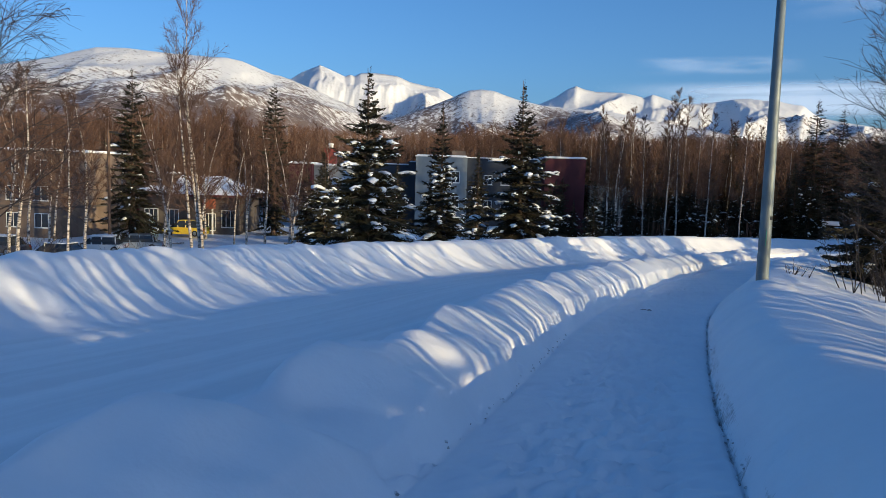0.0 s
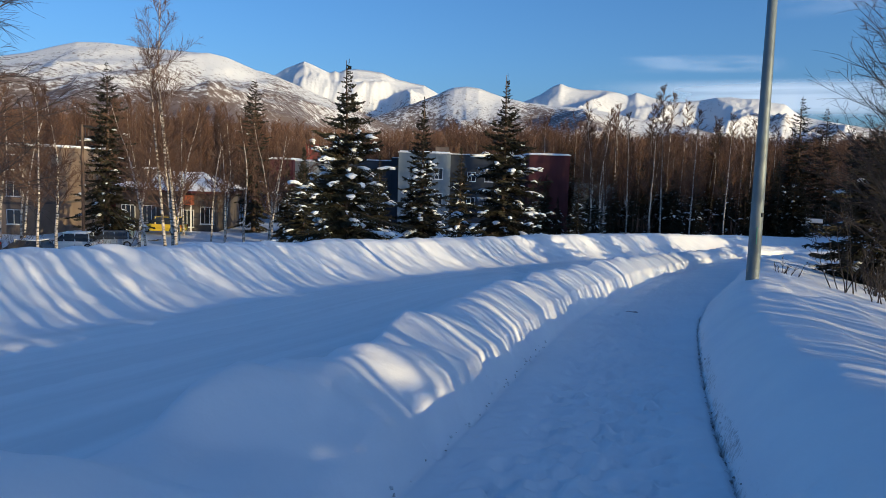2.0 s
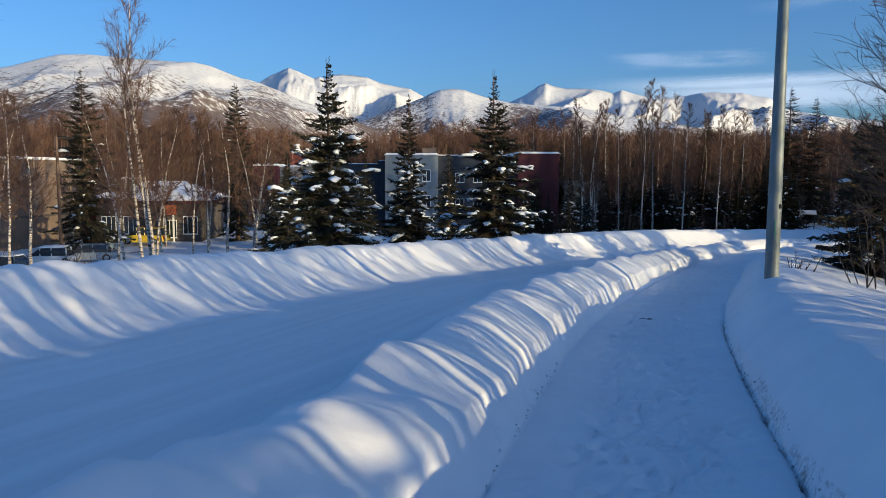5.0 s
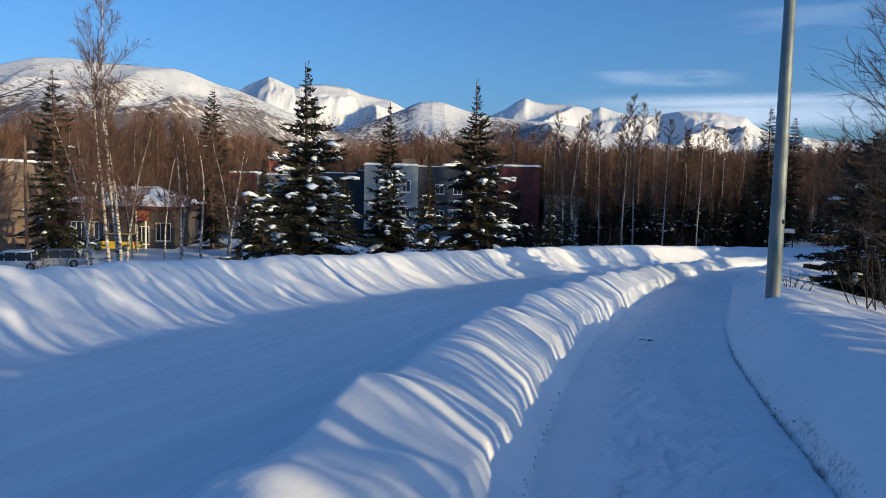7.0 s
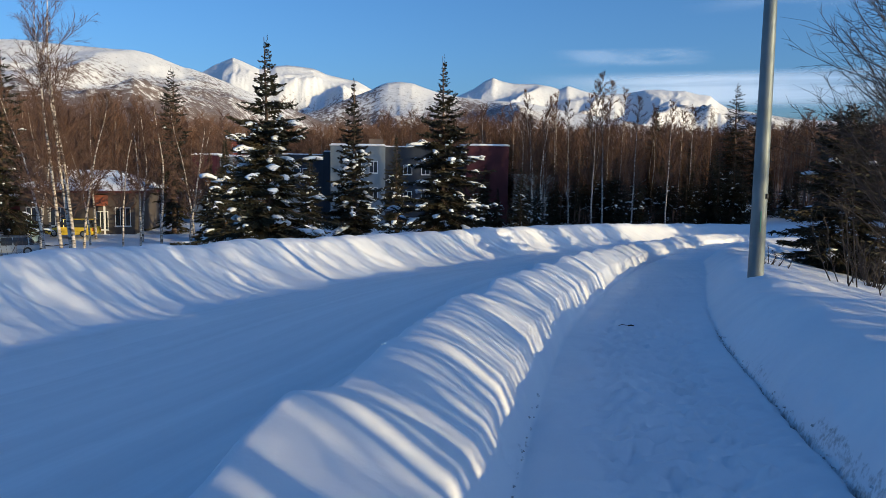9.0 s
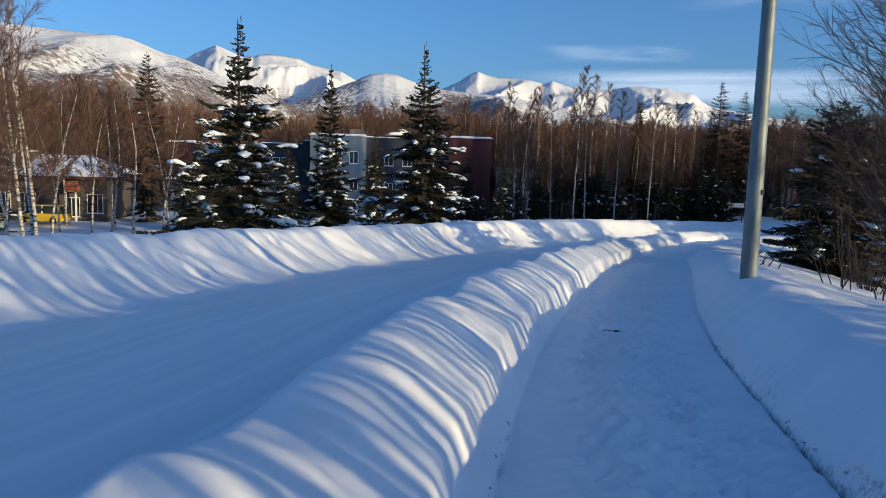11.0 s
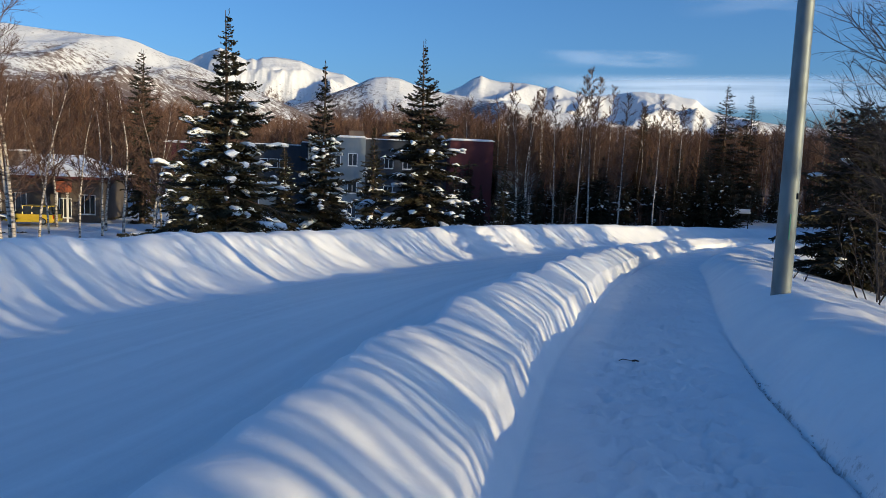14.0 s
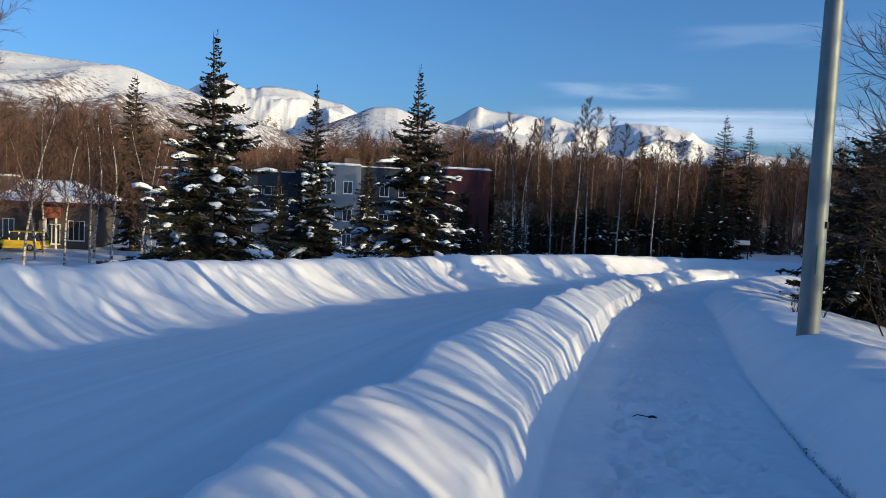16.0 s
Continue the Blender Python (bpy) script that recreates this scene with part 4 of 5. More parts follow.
# ---- dark young spruces under the wood edge ----
rng = random.Random(77)
for i in range(76):
    x, y = rng.uniform(14, 49), rng.uniform(98, 112)
    if i % 4 == 0:
        x, y = rng.uniform(50, 85), rng.uniform(118, 145)
    grown(young_spruce if i % 3 else far_spruce, x, y, rng.uniform(0, 360), rng.uniform(0.55, 1.05) if i % 3 else rng.uniform(0.45, 0.75))


def build_brush():
    """Brown undergrowth along the wood edge and round the lot."""
    r = random.Random(21)
    g = Geo()
    n = 0
    while n < 1500:
        x, y = r.uniform(-75, 105), r.uniform(96, 175)
        if -62 < x < -18 and y < 108 or -18 <= x < 13 and y < 126 or 48 <= x < 74 and y < 117:
            continue
        n += 1
        z = -6.0 + (0.4 if x > 20 and y < 125 else 0.0)
        for _ in range(14):
            a = r.uniform(0, 6.28)
            d = Vector((math.cos(a) * 0.5, math.sin(a) * 0.5, r.uniform(0.6, 1.4))).normalized()
            p = Vector((x + r.uniform(-1.2, 1.2), y + r.uniform(-1.2, 1.2), z))
            ln = r.uniform(1.2, 4.2)
            g.kite(p, d * ln, Vector((-math.sin(a), math.cos(a), 0)) * 0.04)
    ob = new("undergrowth", g.mesh("undergrowth", WOODS))
    tagged(ob, "tangled bare brown undergrowth along the edge of the woods", "brush", kind="stuff")


build_brush()


# ---- buildings ----
def wall_paint(name, low, high, scale=0.8, rough=0.75):
    m, _, _ = noisy(material(name, low, rough), scale, low, high, stretch=(1, 1, 0.4))
    bumpy(m, 12.0, 0.15, 0.01)
    return m


MAROON = wall_paint("maroon_cladding", (0.058, 0.010, 0.014), (0.082, 0.014, 0.019))
GREY_BLUE = wall_paint("grey_blue_cladding", (0.15, 0.18, 0.205), (0.20, 0.23, 0.255))
GREY = wall_paint("grey_block", (0.20, 0.21, 0.21), (0.27, 0.28, 0.27))
SLATE = wall_paint("slate_cladding", (0.024, 0.03, 0.042), (0.036, 0.042, 0.056))
TAN = wall_paint("tan_block", (0.15, 0.11, 0.08), (0.20, 0.15, 0.11))
TAUPE = wall_paint("taupe_siding", (0.075, 0.062, 0.054), (0.10, 0.085, 0.072))
ORANGE = wall_paint("orange_panel", (0.27, 0.075, 0.03), (0.33, 0.10, 0.04))
WHITE = wall_paint("white_trim", (0.70, 0.70, 0.68), (0.80, 0.80, 0.78))
GLASS = material("dark_window_glass", (0.03, 0.035, 0.04), 0.08, 0.0, 0.8)


def window(parent, m, w, h, bars=1):
    """A framed window set into a wall whose outer face is the plane y = 0 of m."""
    g = Geo()
    f = 0.07
    for lo, hi in (((-w / 2, -0.05, 0), (w / 2, 0.10, f)), ((-w / 2, -0.05, h - f), (w / 2, 0.10, h)), ((-w / 2, -0.05, f), (-w / 2 + f, 0.10, h - f)), ((w / 2 - f, -0.05, f), (w / 2, 0.10, h - f))):
        g.box(lo, hi, m)
    for i in range(bars):
        x = -w / 2 + w * (i + 1) / (bars + 1)
        g.box((x - 0.03, -0.04, f), (x + 0.03, 0.10, h - f), m)
    ob = part("window", g, WHITE, parent, "white window frame")
    g = Geo()
    g.box((-w / 2 + f, -0.012, f), (w / 2 - f, 0.02, h - f), m)
    part("pane", g, GLASS, ob)
    g = Geo()
    g.box((-w / 2 - 0.05, -0.12, -0.06), (w / 2 + 0.05, 0.06, -0.004), m)
    part("sill", g, WHITE, ob)


def block(parent, name, x0, x1, y0, y1, z0, z1, mat, label="", snow=True):
    g = Geo()
    g.box((x0, y0, z0), (x1, y1, z1))
    part(name, g, mat, parent, label)
    g = Geo()
    g.box((x0 - 0.12, y0 - 0.12, z1 + 0.004), (x1 + 0.12, y1 + 0.12, z1 + 0.13))
    part("parapet", g, WHITE if mat is not SLATE else SLATE, parent)
    if snow:
        g = Geo()
        g.box((x0 + 0.1, y0 + 0.1, z1 + 0.132), (x1 - 0.1, y1 - 0.1, z1 + 0.26))
        part("roof_snow", g, FRESH, parent, "snow on the flat roof")


def school():
    ob = thing("school_building", pose(0, 104, 0), "long flat-roofed building of maroon, slate and grey blocks", "building")
    base = -6.4
    block(ob, "wall_block", -20.9, -17.9, 0, 16, -1.9, 2.35, MAROON, "maroon cladding")
    g = Geo()
    g.box((-20.9, 0.6, base), (-8.0, 16, -2.12))
    part("lower_wall", g, GREY, ob, "grey lower storey")
    g = Geo()
    g.box((-21.4, -0.9, -2.1), (-7.8, 0.9, -1.91))
    part("ledge", g, WHITE, ob, "snowy ledge over the lower storey")
    block(ob, "wall_block", -17.88, -11.2, 1.5, 16, -1.9, 2.2, GREY)
    block(ob, "wall_block", -11.18, -5.0, 3.0, 18, -6.4, 2.5, SLATE, "dark slate cladding")
    block(ob, "wall_block", -4.98, -3.2, 1.6, 16, -6.4, 2.9, SLATE)
    block(ob, "tower", -3.9, 2.9, -1.5, 12, base, 3.75, GREY_BLUE, "pale grey-blue tower block")
    block(ob, "wall_block", 2.92, 13.5, 4.0, 18, base, 3.7, SLATE)
    block(ob, "wall_block", 13.52, 19.0, 1.0, 19, base, 4.05, MAROON, "maroon cladding")
    g = Geo()
    g.box((20.32, 4, base), (26, 19, 0.4))
    part("low_wing", g, GREY, ob)
    for x in (-9.6, -8.4, -7.2):
        for z in (-0.2, -3.6):
            window(ob, pose(x, 3.0, z), 1.0, 1.1, 0)
    for x in (-0.6, 1.4):
        for z in (0.4, -2.9, -5.9):
            window(ob, pose(x, -1.5, z), 1.1, 1.5, 1)
    for x in (6.0, 8.4, 10.8):
        for z in (0.2, -3.3):
            window(ob, pose(x, 4.0, z), 1.2, 1.3, 1)
    for x in (-19.2, -16.6, -13.2, -10.6):
        window(ob, pose(x, 0.6, -5.2), 1.4, 1.6, 1)
    # chimney
    g = Geo()
    g.box((-17.5, 8, 2.4), (-15.9, 9.6, 4.7))
    ch = part("chimney", g, wall_paint("red_chimney", (0.15, 0.03, 0.024), (0.20, 0.042, 0.034)), ob, "red chimney shaft")
    g = Geo()
    g.tube([Vector((-16.7, 8.8, 4.7)), Vector((-16.7, 8.8, 5.2)), Vector((-16.7, 8.8, 5.25)), Vector((-16.7, 8.8, 5.5))], [0.35, 0.35, 0.5, 0.3], 12, True)
    part("vent_cap", g, WHITE, ch)
    # rooftop box on the tower
    g = Geo()
    g.box((0.9, 1, 4.0), (2.7, 4, 4.7))
    part("roof_unit", g, TAN, ob, "tan rooftop unit")
    g = Geo()
    g.tube([Vector((-2.6, 1, 3.9)), Vector((-2.6, 1, 4.9)), Vector((-1.9, 1, 5.0))], [0.05, 0.05, 0.05], 6)
    part("vent_pipe", g, DARK_STEEL, ob)


school()


def hall():
    ob = thing("entrance_hall", pose(-29.6, 90, -5.95), "low taupe building with a snow-covered hip roof and orange entrance", "building")
    g = Geo()
    g.box((-6.0, 0, -0.4), (5.6, 10, 4.3))
    part("wall_block", g, TAUPE, ob)
    g = Geo()
    e, r = 7.0, 2.6
    v = [(-e, -1.2, 4.3), (e - 0.3, -1.2, 4.3), (e - 0.3, 11.2, 4.3), (-e, 11.2, 4.3), (-r, 4.8, 6.4), (r, 4.8, 6.4)]
    g.v += [Vector(p) for p in v]
    g.f += [(3, 2, 1, 0), (0, 1, 5, 4), (1, 2, 5), (2, 3, 4, 5), (3, 0, 4)]
    part("roof", g, FRESH, ob, "snow-covered hip roof")
    g = Geo()
    for lo, hi in (((-e, -1.25, 4.05), (e - 0.3, -1.1, 4.29)), ((e - 0.4, -1.1, 4.05), (e - 0.28, 11.2, 4.29)), ((-e, -1.1, 4.05), (-e + 0.12, 11.2, 4.29))):
        g.box(lo, hi)
    part("fascia", g, MAROON, ob, "dark red roof edge")
    g = Geo()
    g.box((-5.2, 1.2, 4.6), (-2.6, 4.2, 6.6))
    part("cupola", g, TAN, ob, "tan rooftop housing lit by the sun")
    g = Geo()
    g.box((-5.25, 1.15, 6.604), (-2.55, 4.25, 6.8))
    part("cupola_snow", g, FRESH, ob)
    g = Geo()
    g.box((1.7, -1.0, 2.7), (2.9, 0.0, 3.8))
    part("entrance_canopy", g, ORANGE, ob, "orange entrance canopy")
    for x in (1.8, 2.8):
        g = Geo()
        g.box((x - 0.08, -0.95, -0.4), (x + 0.08, -0.8, 2.696))
        part("canopy_post", g, WHITE, ob)
    for x, w in ((4.4, 1.6), (2.3, 1.2), (-2.2, 1.6), (-4.6, 1.6)):
        window(ob, pose(x, 0, 0.5 if w > 1.3 else 0.1), w, 2.0, 2)
    # lean-to with a red front
    g = Geo()
    g.box((-13.5, 1.5, -0.4), (-6.02, 9, 3.4))
    part("side_wing", g, MAROON, ob, "dark red side wing")
    g = Geo()
    g.box((-13.9, 1.1, 3.404), (-6.1, 9.4, 3.75))
    part("side_roof_snow", g, FRESH, ob)


hall()


def tan_block():
    ob = thing("apartment_building", pose(-39.3, 79, -5.9, 0, 0, -8), "tan three-storey building behind bare trees, in low sun", "building")
    block(ob, "wall_block", -26, 0, 0, 14, -0.5, 8.6, TAN)
    g = Geo()
    g.box((-26.02, -0.06, 2.72), (0.02, 14.02, 2.96))
    part("string_course", g, TAUPE, ob)
    for z in (0.7, 3.5, 6.2):
        for x in (-2.2, -5.4, -8.6, -11.8, -15.0):
            window(ob, pose(x, -0.0, z), 1.6, 1.5, 1)


tan_block()


# ---- vehicles ----
RIM = material("wheel_rim", (0.35, 0.36, 0.37), 0.4, 0.8)
RED_LAMP = material("tail_lamp", (0.35, 0.02, 0.02), 0.2)
CLEAR_LAMP = material("head_lamp", (0.6, 0.62, 0.62), 0.15)


def car(name, m, label, length, width, tall, colour, category, group="parked vehicles", van=False, snow=0.0):
    """A parked vehicle that points along its own +x."""
    ob = thing(name, m, label, category, group)
    paint = material("car_paint", colour, 0.3)
    paint.node_tree.nodes["Principled BSDF"].inputs["Coat Weight"].default_value = 0.6
    L, W, H = length / 2, width / 2, tall
    waist = H * 0.56

    def loft(rows, inset):
        g = Geo()
        n = len(rows)
        for x, z0, z1 in rows:
            g.v += [Vector((x, -W + inset * 0.3, z0)), Vector((x, -W, (z0 + z1) / 2)), Vector((x, -W + inset, z1)), Vector((x, W - inset, z1)), Vector((x, W, (z0 + z1) / 2)), Vector((x, W - inset * 0.3, z0))]
        for i in range(n - 1):
            for k in range(6):
                k2 = (k + 1) % 6
                g.f.append((i * 6 + k, i * 6 + k2, (i + 1) * 6 + k2, (i + 1) * 6 + k))
        g.f += [(0, 1, 2, 3, 4, 5), tuple((n - 1) * 6 + k for k in (5, 4, 3, 2, 1, 0))]
        return g
    bonnet = 0.80 if van else 0.92
    body = part("body", loft([(-L, 0.35, waist * 0.9), (-L + 0.12, 0.22, waist), (-L * 0.3, 0.2, waist), (L * 0.45, 0.2, waist), (L * 0.85, 0.22, waist * bonnet), (L, 0.32, waist * 0.72)], 0.07), paint, ob, smooth=False)
    back = -L + 0.1 if van else -L * 0.80
    cab = part("cabin", loft([(back, waist, waist + 0.03), (back + (0.22 if van else 0.55), waist, H - 0.03), (0, waist, H), (L * 0.25, waist, H - 0.05), (L * 0.58, waist, waist + 0.05)], 0.16), GLASS, ob, "dark glazed cabin")
    g = Geo()
    g.box((back + (0.22 if van else 0.5), -W + 0.16, H - 0.02), (L * 0.27, W - 0.16, H + 0.03))
    part("roof", g, paint, ob)
    for x in (back + 0.3, -L * 0.18, L * 0.2):
        for s in (-1, 1):
            g = Geo()
            g.tube([Vector((x, s * (W - 0.01), waist)), Vector((x + 0.05, s * (W - 0.15), H))], [0.05, 0.05], 4)
            part("pillar", g, paint, cab)
    for x in (-L * 0.62, L * 0.62):
        for s in (-1, 1):
            g = Geo()
            g.tube([Vector((x, s * (W - 0.2), 0.32)), Vector((x, s * (W + 0.01), 0.32))], [0.32, 0.32], 18, True)
            wh = part("wheel", g, TYRE, ob)
            g = Geo()
            g.tube([Vector((x, s * (W + 0.012), 0.32)), Vector((x, s * (W + 0.03), 0.32))], [0.2, 0.17], 12, True)
            part("rim", g, RIM, wh)
    for s in (-1, 1):
        g = Geo()
        g.box((L - 0.16, s * (W - 0.25) - 0.16, waist * 0.62), (L + 0.01, s * (W - 0.25) + 0.16, waist * 0.78))
        part("headlight", g, CLEAR_LAMP, ob)
        g = Geo()
        g.box((-L - 0.012, s * (W - 0.2) - 0.1, waist * 0.62), (-L + 0.1, s * (W - 0.2) + 0.1, waist * 0.95))
        part("tail_light", g, RED_LAMP, ob)
    g = Geo()
    g.box((L - 0.1, -W + 0.1, 0.25), (L + 0.05, W - 0.1, 0.42))
    part("bumper", g, DARK_STEEL, ob)
    if snow:
        g = Geo()
        g.box((back + 0.5, -W + 0.2, H + 0.032), (L * 0.25, W - 0.2, H + 0.032 + snow))
        part("snow_cap", g, FRESH, ob, "snow on the roof")
    return ob


car("minivan", stand(-28.5, 85, 172), "bright yellow minivan parked on packed snow", 4.7, 1.9, 1.7, (0.75, 0.52, 0.012), "van", van=True)
car("delivery_van", stand(-31.0, 79.5, 100), "pale green and white van parked behind the yellow one", 5.2, 2.0, 2.2, (0.42, 0.55, 0.50), "van", van=True)
car("sedan", stand(-27.4, 68.5, 195), "silver-blue car parked on packed snow", 4.5, 1.8, 1.42, (0.25, 0.29, 0.34), "car")
car("sedan", stand(-30.5, 60.5, 175), "dark blue car parked behind the snow bank", 4.6, 1.85, 1.45, (0.03, 0.04, 0.055), "car", snow=0.06)
car("sedan", stand(-29.8, 66.5, 190), "white car parked between bare birches", 4.5, 1.8, 1.45, (0.62, 0.63, 0.64), "car", snow=0.08)
car("sedan", stand(-36.5, 63.0, 170), "dark grey car parked in front of the tan building", 4.6, 1.85, 1.5, (0.05, 0.05, 0.055), "car", snow=0.08)


# ---- street furniture ----
def lot_lamp():
    ob = thing("lamp_post", stand(-30.6, 70.4, 0), "dark brown parking lot lamp post with a short arm", "lamp post")
    h = 4.6 - height(-30.6, 70.4)
    g = Geo()
    g.tube([Vector((0, 0, -0.5)), Vector((0, 0, h))], [0.15, 0.12], 10, True)
    part("pole", g, BARK_BROWN, ob)
    g = Geo()
    g.box((0.0, -0.06, h - 0.2), (0.9, 0.06, h - 0.08))
    part("arm", g, DARK_STEEL, ob)
    g = Geo()
    g.box((0.7, -0.22, h - 0.30), (1.4, 0.22, h - 0.204))
    part("lamp_head", g, DARK_STEEL, ob)


def bus_shelter():
    x, y = 50.6, 102.0
    ob = thing("bus_shelter", pose(x, y, height(x, y), 0, 0, -28) @ Matrix.Diagonal((1.15, 1.15, 1.1, 1)), "small dark bus shelter with a snow-covered roof", "shelter")
    for px in (-1.2, -0.4, 0.4, 1.2):
        for py in (-0.6, 0.6):
            if py < 0 and abs(px) < 1:
                continue
            g = Geo()
            g.box((px - 0.05, py - 0.05, -0.3), (px + 0.05, py + 0.05, 2.1))
            part("post", g, DARK_STEEL, ob)
    g = Geo()
    g.box((-1.4, -0.85, 2.104), (1.4, 0.85, 2.24))
    part("roof", g, WHITE, ob)
    g = Geo()
    g.box((-1.35, -0.8, 2.242), (1.35, 0.8, 2.55))
    part("roof_snow", g, FRESH, ob, "thick snow on the roof")
    for z in (0.6, 1.2):
        g = Geo()
        g.box((-1.15, 0.58, z), (1.15, 0.62, z + 0.08))
        part("rail", g, DARK_STEEL, ob)
    g = Geo()
    g.box((-0.9, 0.1, 0.42), (0.9, 0.5, 0.48))
    part("bench", g, DARK_STEEL, ob)


def sign_post(x, y, w, h, top, mat, label):
    ob = thing("sign_post", stand(x, y, -25), label, "sign")
    g = Geo()
    g.tube([Vector((0, 0, -0.3)), Vector((0, 0, top))], [0.04, 0.04], 8, True)
    part("post", g, DARK_STEEL, ob)
    g = Geo()
    g.box((-w / 2, -0.06, top - h), (w / 2, -0.042, top))
    part("panel", g, mat, ob)


lot_lamp()
bus_shelter()
sign_post(47.4, 101.0, 0.7, 0.6, 2.2, WHITE, "small pale sign on a post beside the shelter")
sign_post(62.5, 104.0, 1.0, 0.9, 1.5, TAN, "small tan sign board in the snow")


def snow_mound(x, y, w, h, seed):
    g = Geo()
    g.blob(Vector((0, 0, 0)), w, w * 0.7, h, seed, 7, 12, 0.4, 0.5)
    ob = new("snow_mound", g.mesh("snow_mound", FRESH, True))
    ob.matrix_basis = stand(x, y, 25 * seed, 0.05)
    tagged(ob, "rounded mound of ploughed snow near the bus shelter", "snow mound", "snow mounds")


for i, (x, y, w, h) in enumerate(((44.5, 97.5, 1.1, 0.7), (46.4, 98.6, 0.8, 0.55), (41.8, 96.0, 1.3, 0.7), (38.0, 93.5, 1.0, 0.5), (48.6, 97.8, 0.9, 0.6), (54.0, 99.5, 1.2, 0.7))):
    snow_mound(x, y, w, h, 400 + i)


# ---- shrubs and things on the path ----
def shrub(x, y, tall, stems, seed, lean=0.5):
    r = random.Random(seed)
    ob = thing("shrub", stand(x, y, 0), "leafless dark shrub growing out of the snow", "shrub", "shrubs by the footpath")
    g, t = Geo(), Geo()
    for _ in range(stems):
        a = r.uniform(0, 6.28)
        d = Vector((math.cos(a) * lean, math.sin(a) * lean, 1))
        p = Vector((r.uniform(-0.3, 0.3), r.uniform(-0.3, 0.3), -0.2))
        ln = tall * r.uniform(0.5, 1.1)
        pts, _ = bend(p, d, ln, 6, r, 0.12, 0.02)
        g.tube(pts, taper(0.022, 0.004, 7), 4)
        for j in range(9):
            q = r.uniform(0.2, 0.95)
            k = min(int(q * 6), 5)
            s = pts[k].lerp(pts[k + 1], q * 6 - k)
            e = (pts[k + 1] - pts[k]).normalized() + Vector((r.uniform(-1, 1), r.uniform(-1, 1), r.uniform(-0.3, 0.7))) * 0.8
            sp, _ = bend(s, e, ln * r.uniform(0.15, 0.35), 3, r, 0.2)
            t.tube(sp, taper(0.008, 0.003, 4), 3)
    part("stem", g, TWIG_DARK, ob)
    tagged(part("twig_spray", t, TWIG_DARK, ob), kind="stuff")
    return ob


for i, (x, y, tall, stems) in enumerate(((12.9, 24.0, 3.6, 6), (13.6, 23.0, 1.2, 9), (14.6, 25.5, 1.6, 10), (15.8, 27.0, 2.4, 9), (13.2, 20.5, 0.8, 9), (16.0, 23.5, 1.3, 9), (17.5, 30.0, 1.8, 8), (12.2, 26.5, 0.7, 8))):
    shrub(x, y, tall, stems, 300 + i)
rng = random.Random(44)
for i in range(22):
    y = rng.uniform(26, 66)
    x = -0.27 * y - rng.uniform(4, 20)
    ob = shrub(x, y, rng.uniform(2.0, 4.0), 8, 340 + i, 0.7)
    tagged(ob, "leafless brown shrub between the snow bank and the lot", group="shrubs by the lot")


def fallen_stick():
    ob = thing("fallen_stick", pose(4.55, 17.05, max(height(4.55 + 0.05 * i, 17.05 + 0.03 * j) for i in range(-3, 5) for j in (-1, 0, 1, 2)) + 0.006) @ Matrix.Diagonal((0.55, 0.55, 0.55, 1)), "short dark stick lying on the trodden path", "stick")
    g = Geo()
    g.tube([Vector(p) for p in ((-0.16, 0.05, 0), (-0.05, 0.10, 0.02), (0.05, 0.04, 0.015), (0.17, -0.02, 0.0))], [0.008, 0.01, 0.009, 0.006], 6, True)
    part("twig", g, TWIG_DARK, ob)
    g = Geo()
    g.tube([Vector(p) for p in ((0.12, 0.0, 0.005), (0.2, -0.01, 0.02), (0.27, -0.05, 0.01))], [0.02, 0.024, 0.012], 6, True)
    part("bark_flake", g, TWIG_DARK, ob)


fallen_stick()


DIRTY_SNOW, _, _ = noisy(material("dirty_snow", (0.3, 0.29, 0.27), 0.85), 14.0, (0.14, 0.13, 0.12), (0.75, 0.76, 0.78), lo=0.32, hi=0.55)


def crumbs():
    """Dirty frozen crumbs broken from the edges of the path."""
    r = random.Random(91)
    g = Geo()
    for i in range(520):
        y = 4.0 + 13.0 * r.random()
        off = abs(r.gauss(0.012, 0.025))
        x = float(PATH_R(y)) + off - 0.03
        s = r.uniform(0.005, 0.015)
        g.blob(Vector((x, y, height(x, y) + s * 0.15)), s * r.uniform(0.7, 1.6), s * r.uniform(0.7, 1.6), s * r.uniform(0.5, 1.0), i, 4, 6, r.uniform(0, 3), 0.9)
    for i in range(60):
        y = 4.0 + 8.0 * r.random()
        x = float(PATH_L(y)) - abs(r.gauss(0.0, 0.012))
        s = r.uniform(0.006, 0.016)
        g.blob(Vector((x, y, height(x, y) + s * 0.2)), s * r.uniform(0.7, 1.6), s * r.uniform(0.7, 1.6), s * r.uniform(0.5, 1.0), i + 900, 4, 6, r.uniform(0, 3), 0.9)
    ob = new("dirty_snow_crumbs", g.mesh("dirty_snow_crumbs", DIRTY_SNOW, True))
    tagged(ob, "dirty grey snow crumbs along the edges of the footpath", "snow", kind="stuff")


crumbs()


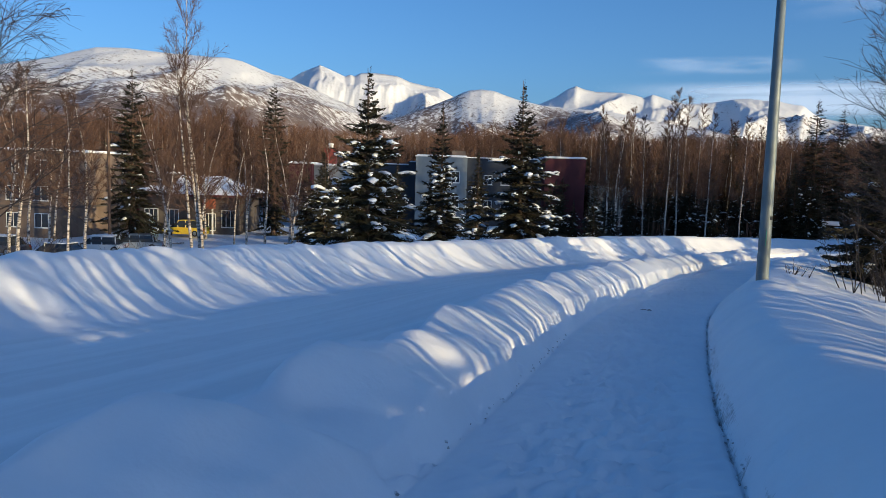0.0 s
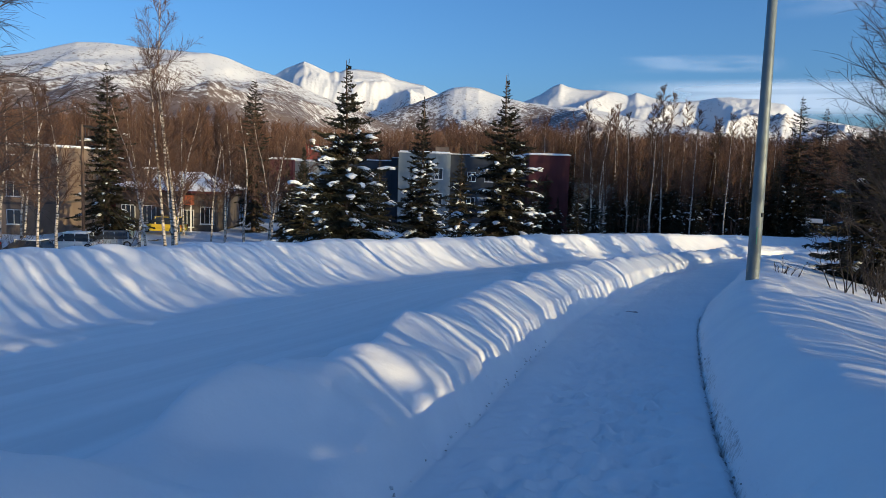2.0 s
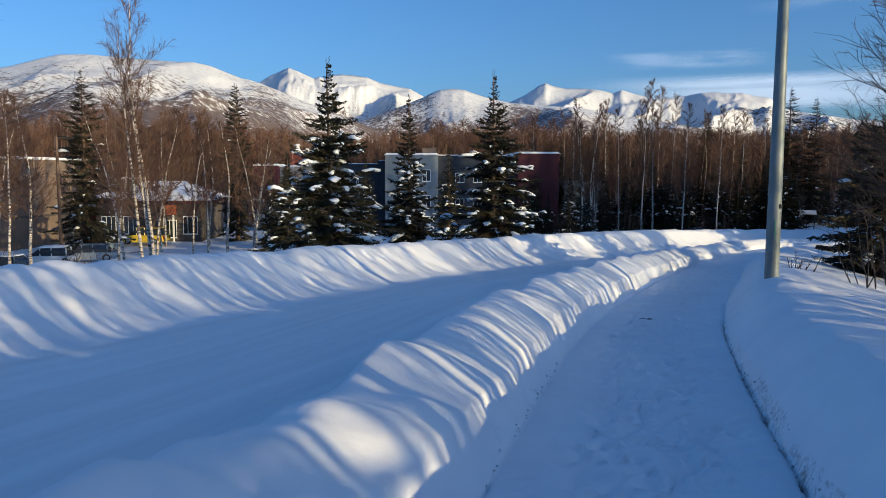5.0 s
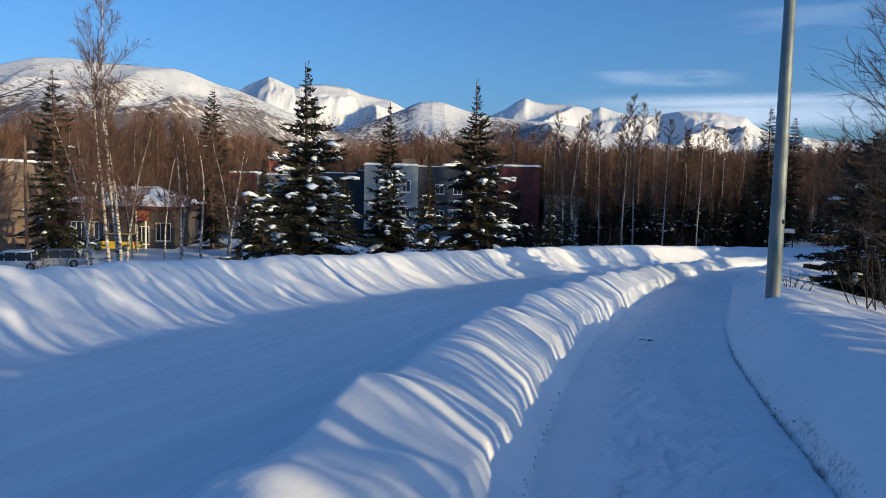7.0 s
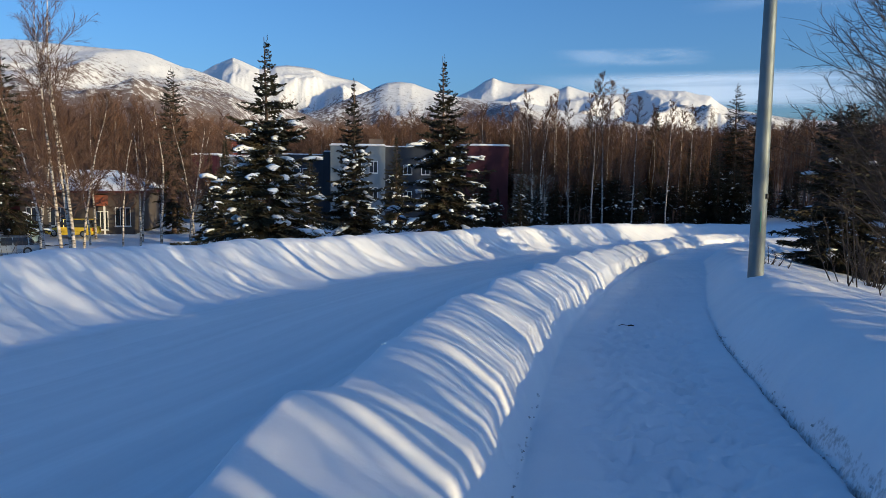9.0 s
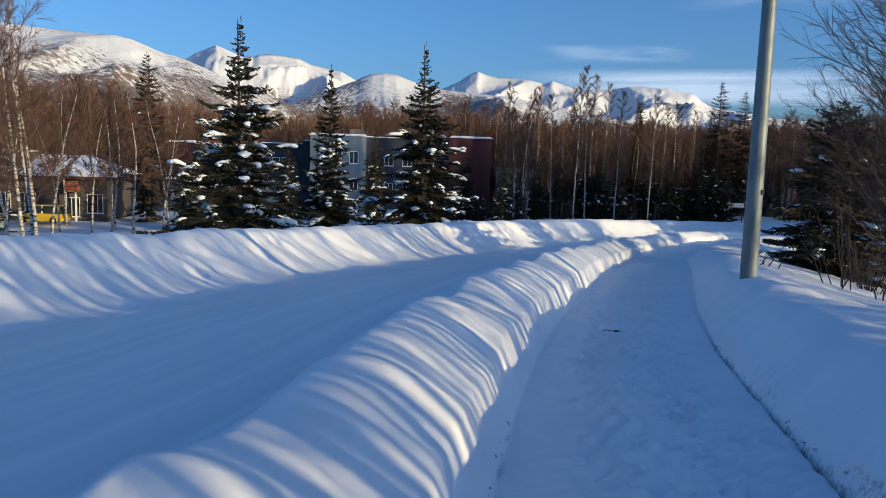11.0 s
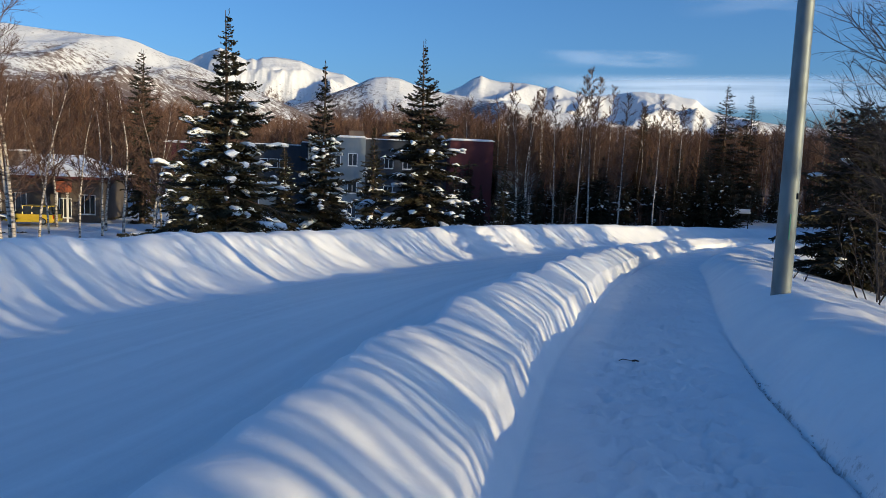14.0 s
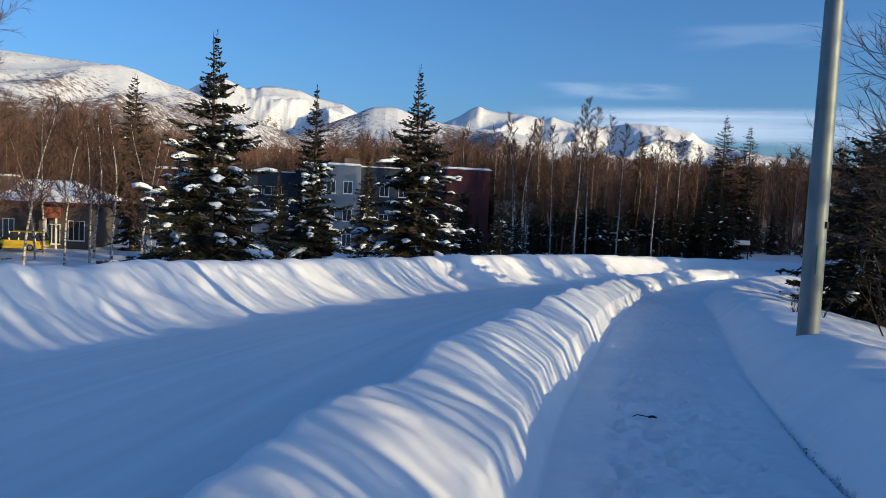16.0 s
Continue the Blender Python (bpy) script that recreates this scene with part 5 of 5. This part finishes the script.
# ---- thin cloud low over the mountains ----
def cloud_sheet(name, az0, az1, el0, el1, scale, seed, amount):
    m = material("thin_cloud_glow", (0.9, 0.9, 0.92), 1.0, spec=0.0)
    b = m.node_tree.nodes["Principled BSDF"]
    co = node(m, "ShaderNodeTexCoord")
    mp = node(m, "ShaderNodeMapping", Scale=(scale, 1.3, 1.0), Location=(seed, seed * 0.7, 0))
    nz = node(m, "ShaderNodeTexNoise", Scale=1.6, Detail=4.0, Roughness=0.5)
    wire(m, co.outputs["UV"], mp.inputs["Vector"])
    wire(m, mp.outputs[0], nz.inputs["Vector"])
    gr = node(m, "ShaderNodeSeparateXYZ")
    wire(m, co.outputs["UV"], gr.inputs[0])

    def ease(sock, a, b_):
        r = node(m, "ShaderNodeMapRange", From_Min=a, From_Max=b_)
        r.interpolation_type = "SMOOTHSTEP"
        wire(m, sock, r.inputs["Value"])
        return r.outputs[0]

    def times(s1, s2):
        k = node(m, "ShaderNodeMath")
        k.operation = "MULTIPLY"
        wire(m, s1, k.inputs[0])
        if hasattr(s2, "links"):
            wire(m, s2, k.inputs[1])
        else:
            k.inputs[1].default_value = s2
        return k.outputs[0]
    f = times(ease(nz.outputs["Fac"], 0.32, 0.62), times(times(ease(gr.outputs["X"], 0.0, 0.3), ease(gr.outputs["X"], 1.0, 0.75)), times(ease(gr.outputs["Y"], 1.0, 0.75), ease(gr.outputs["Y"], 0.0, 0.3))))
    wire(m, times(f, amount), b.inputs["Alpha"])
    # a glow of its own stands in for sunlight on the cloud
    b.inputs["Emission Color"].default_value = (0.80, 0.86, 0.92, 1)
    b.inputs["Emission Strength"].default_value = 0.30
    n, d = 24, 4700
    v, uv, fc = [], [], []
    for i in range(n + 1):
        a = radians(az0 + (az1 - az0) * i / n)
        for e, w in ((el0, 0), (el1, 1)):
            v.append((d * math.sin(a), d * math.cos(a), d * math.tan(radians(e))))
            uv.append((i / n, w))
    for i in range(n):
        fc.append((2 * i, 2 * i + 2, 2 * i + 3, 2 * i + 1))
    me = bpy.data.meshes.new(name)
    me.from_pydata(v, [], fc)
    lay = me.uv_layers.new(name="UVMap")
    for poly in me.polygons:
        for li in poly.loop_indices:
            lay.data[li].uv = uv[me.loops[li].vertex_index]
    me.materials.append(m)
    ob = new(name, me)
    ob.visible_shadow = False
    tagged(ob, "thin white streak of cloud low in the sky", "cloud", "clouds", "structure")


cloud_sheet("backdrop_cloud", 10, 62, 3.6, 7.0, 1.0, 2.0, 0.6)
cloud_sheet("backdrop_cloud", 13, 25, 7.2, 8.6, 2.0, 5.3, 0.16)
cloud_sheet("backdrop_cloud", 22, 40, 10.5, 12.5, 1.5, 8.1, 0.13)
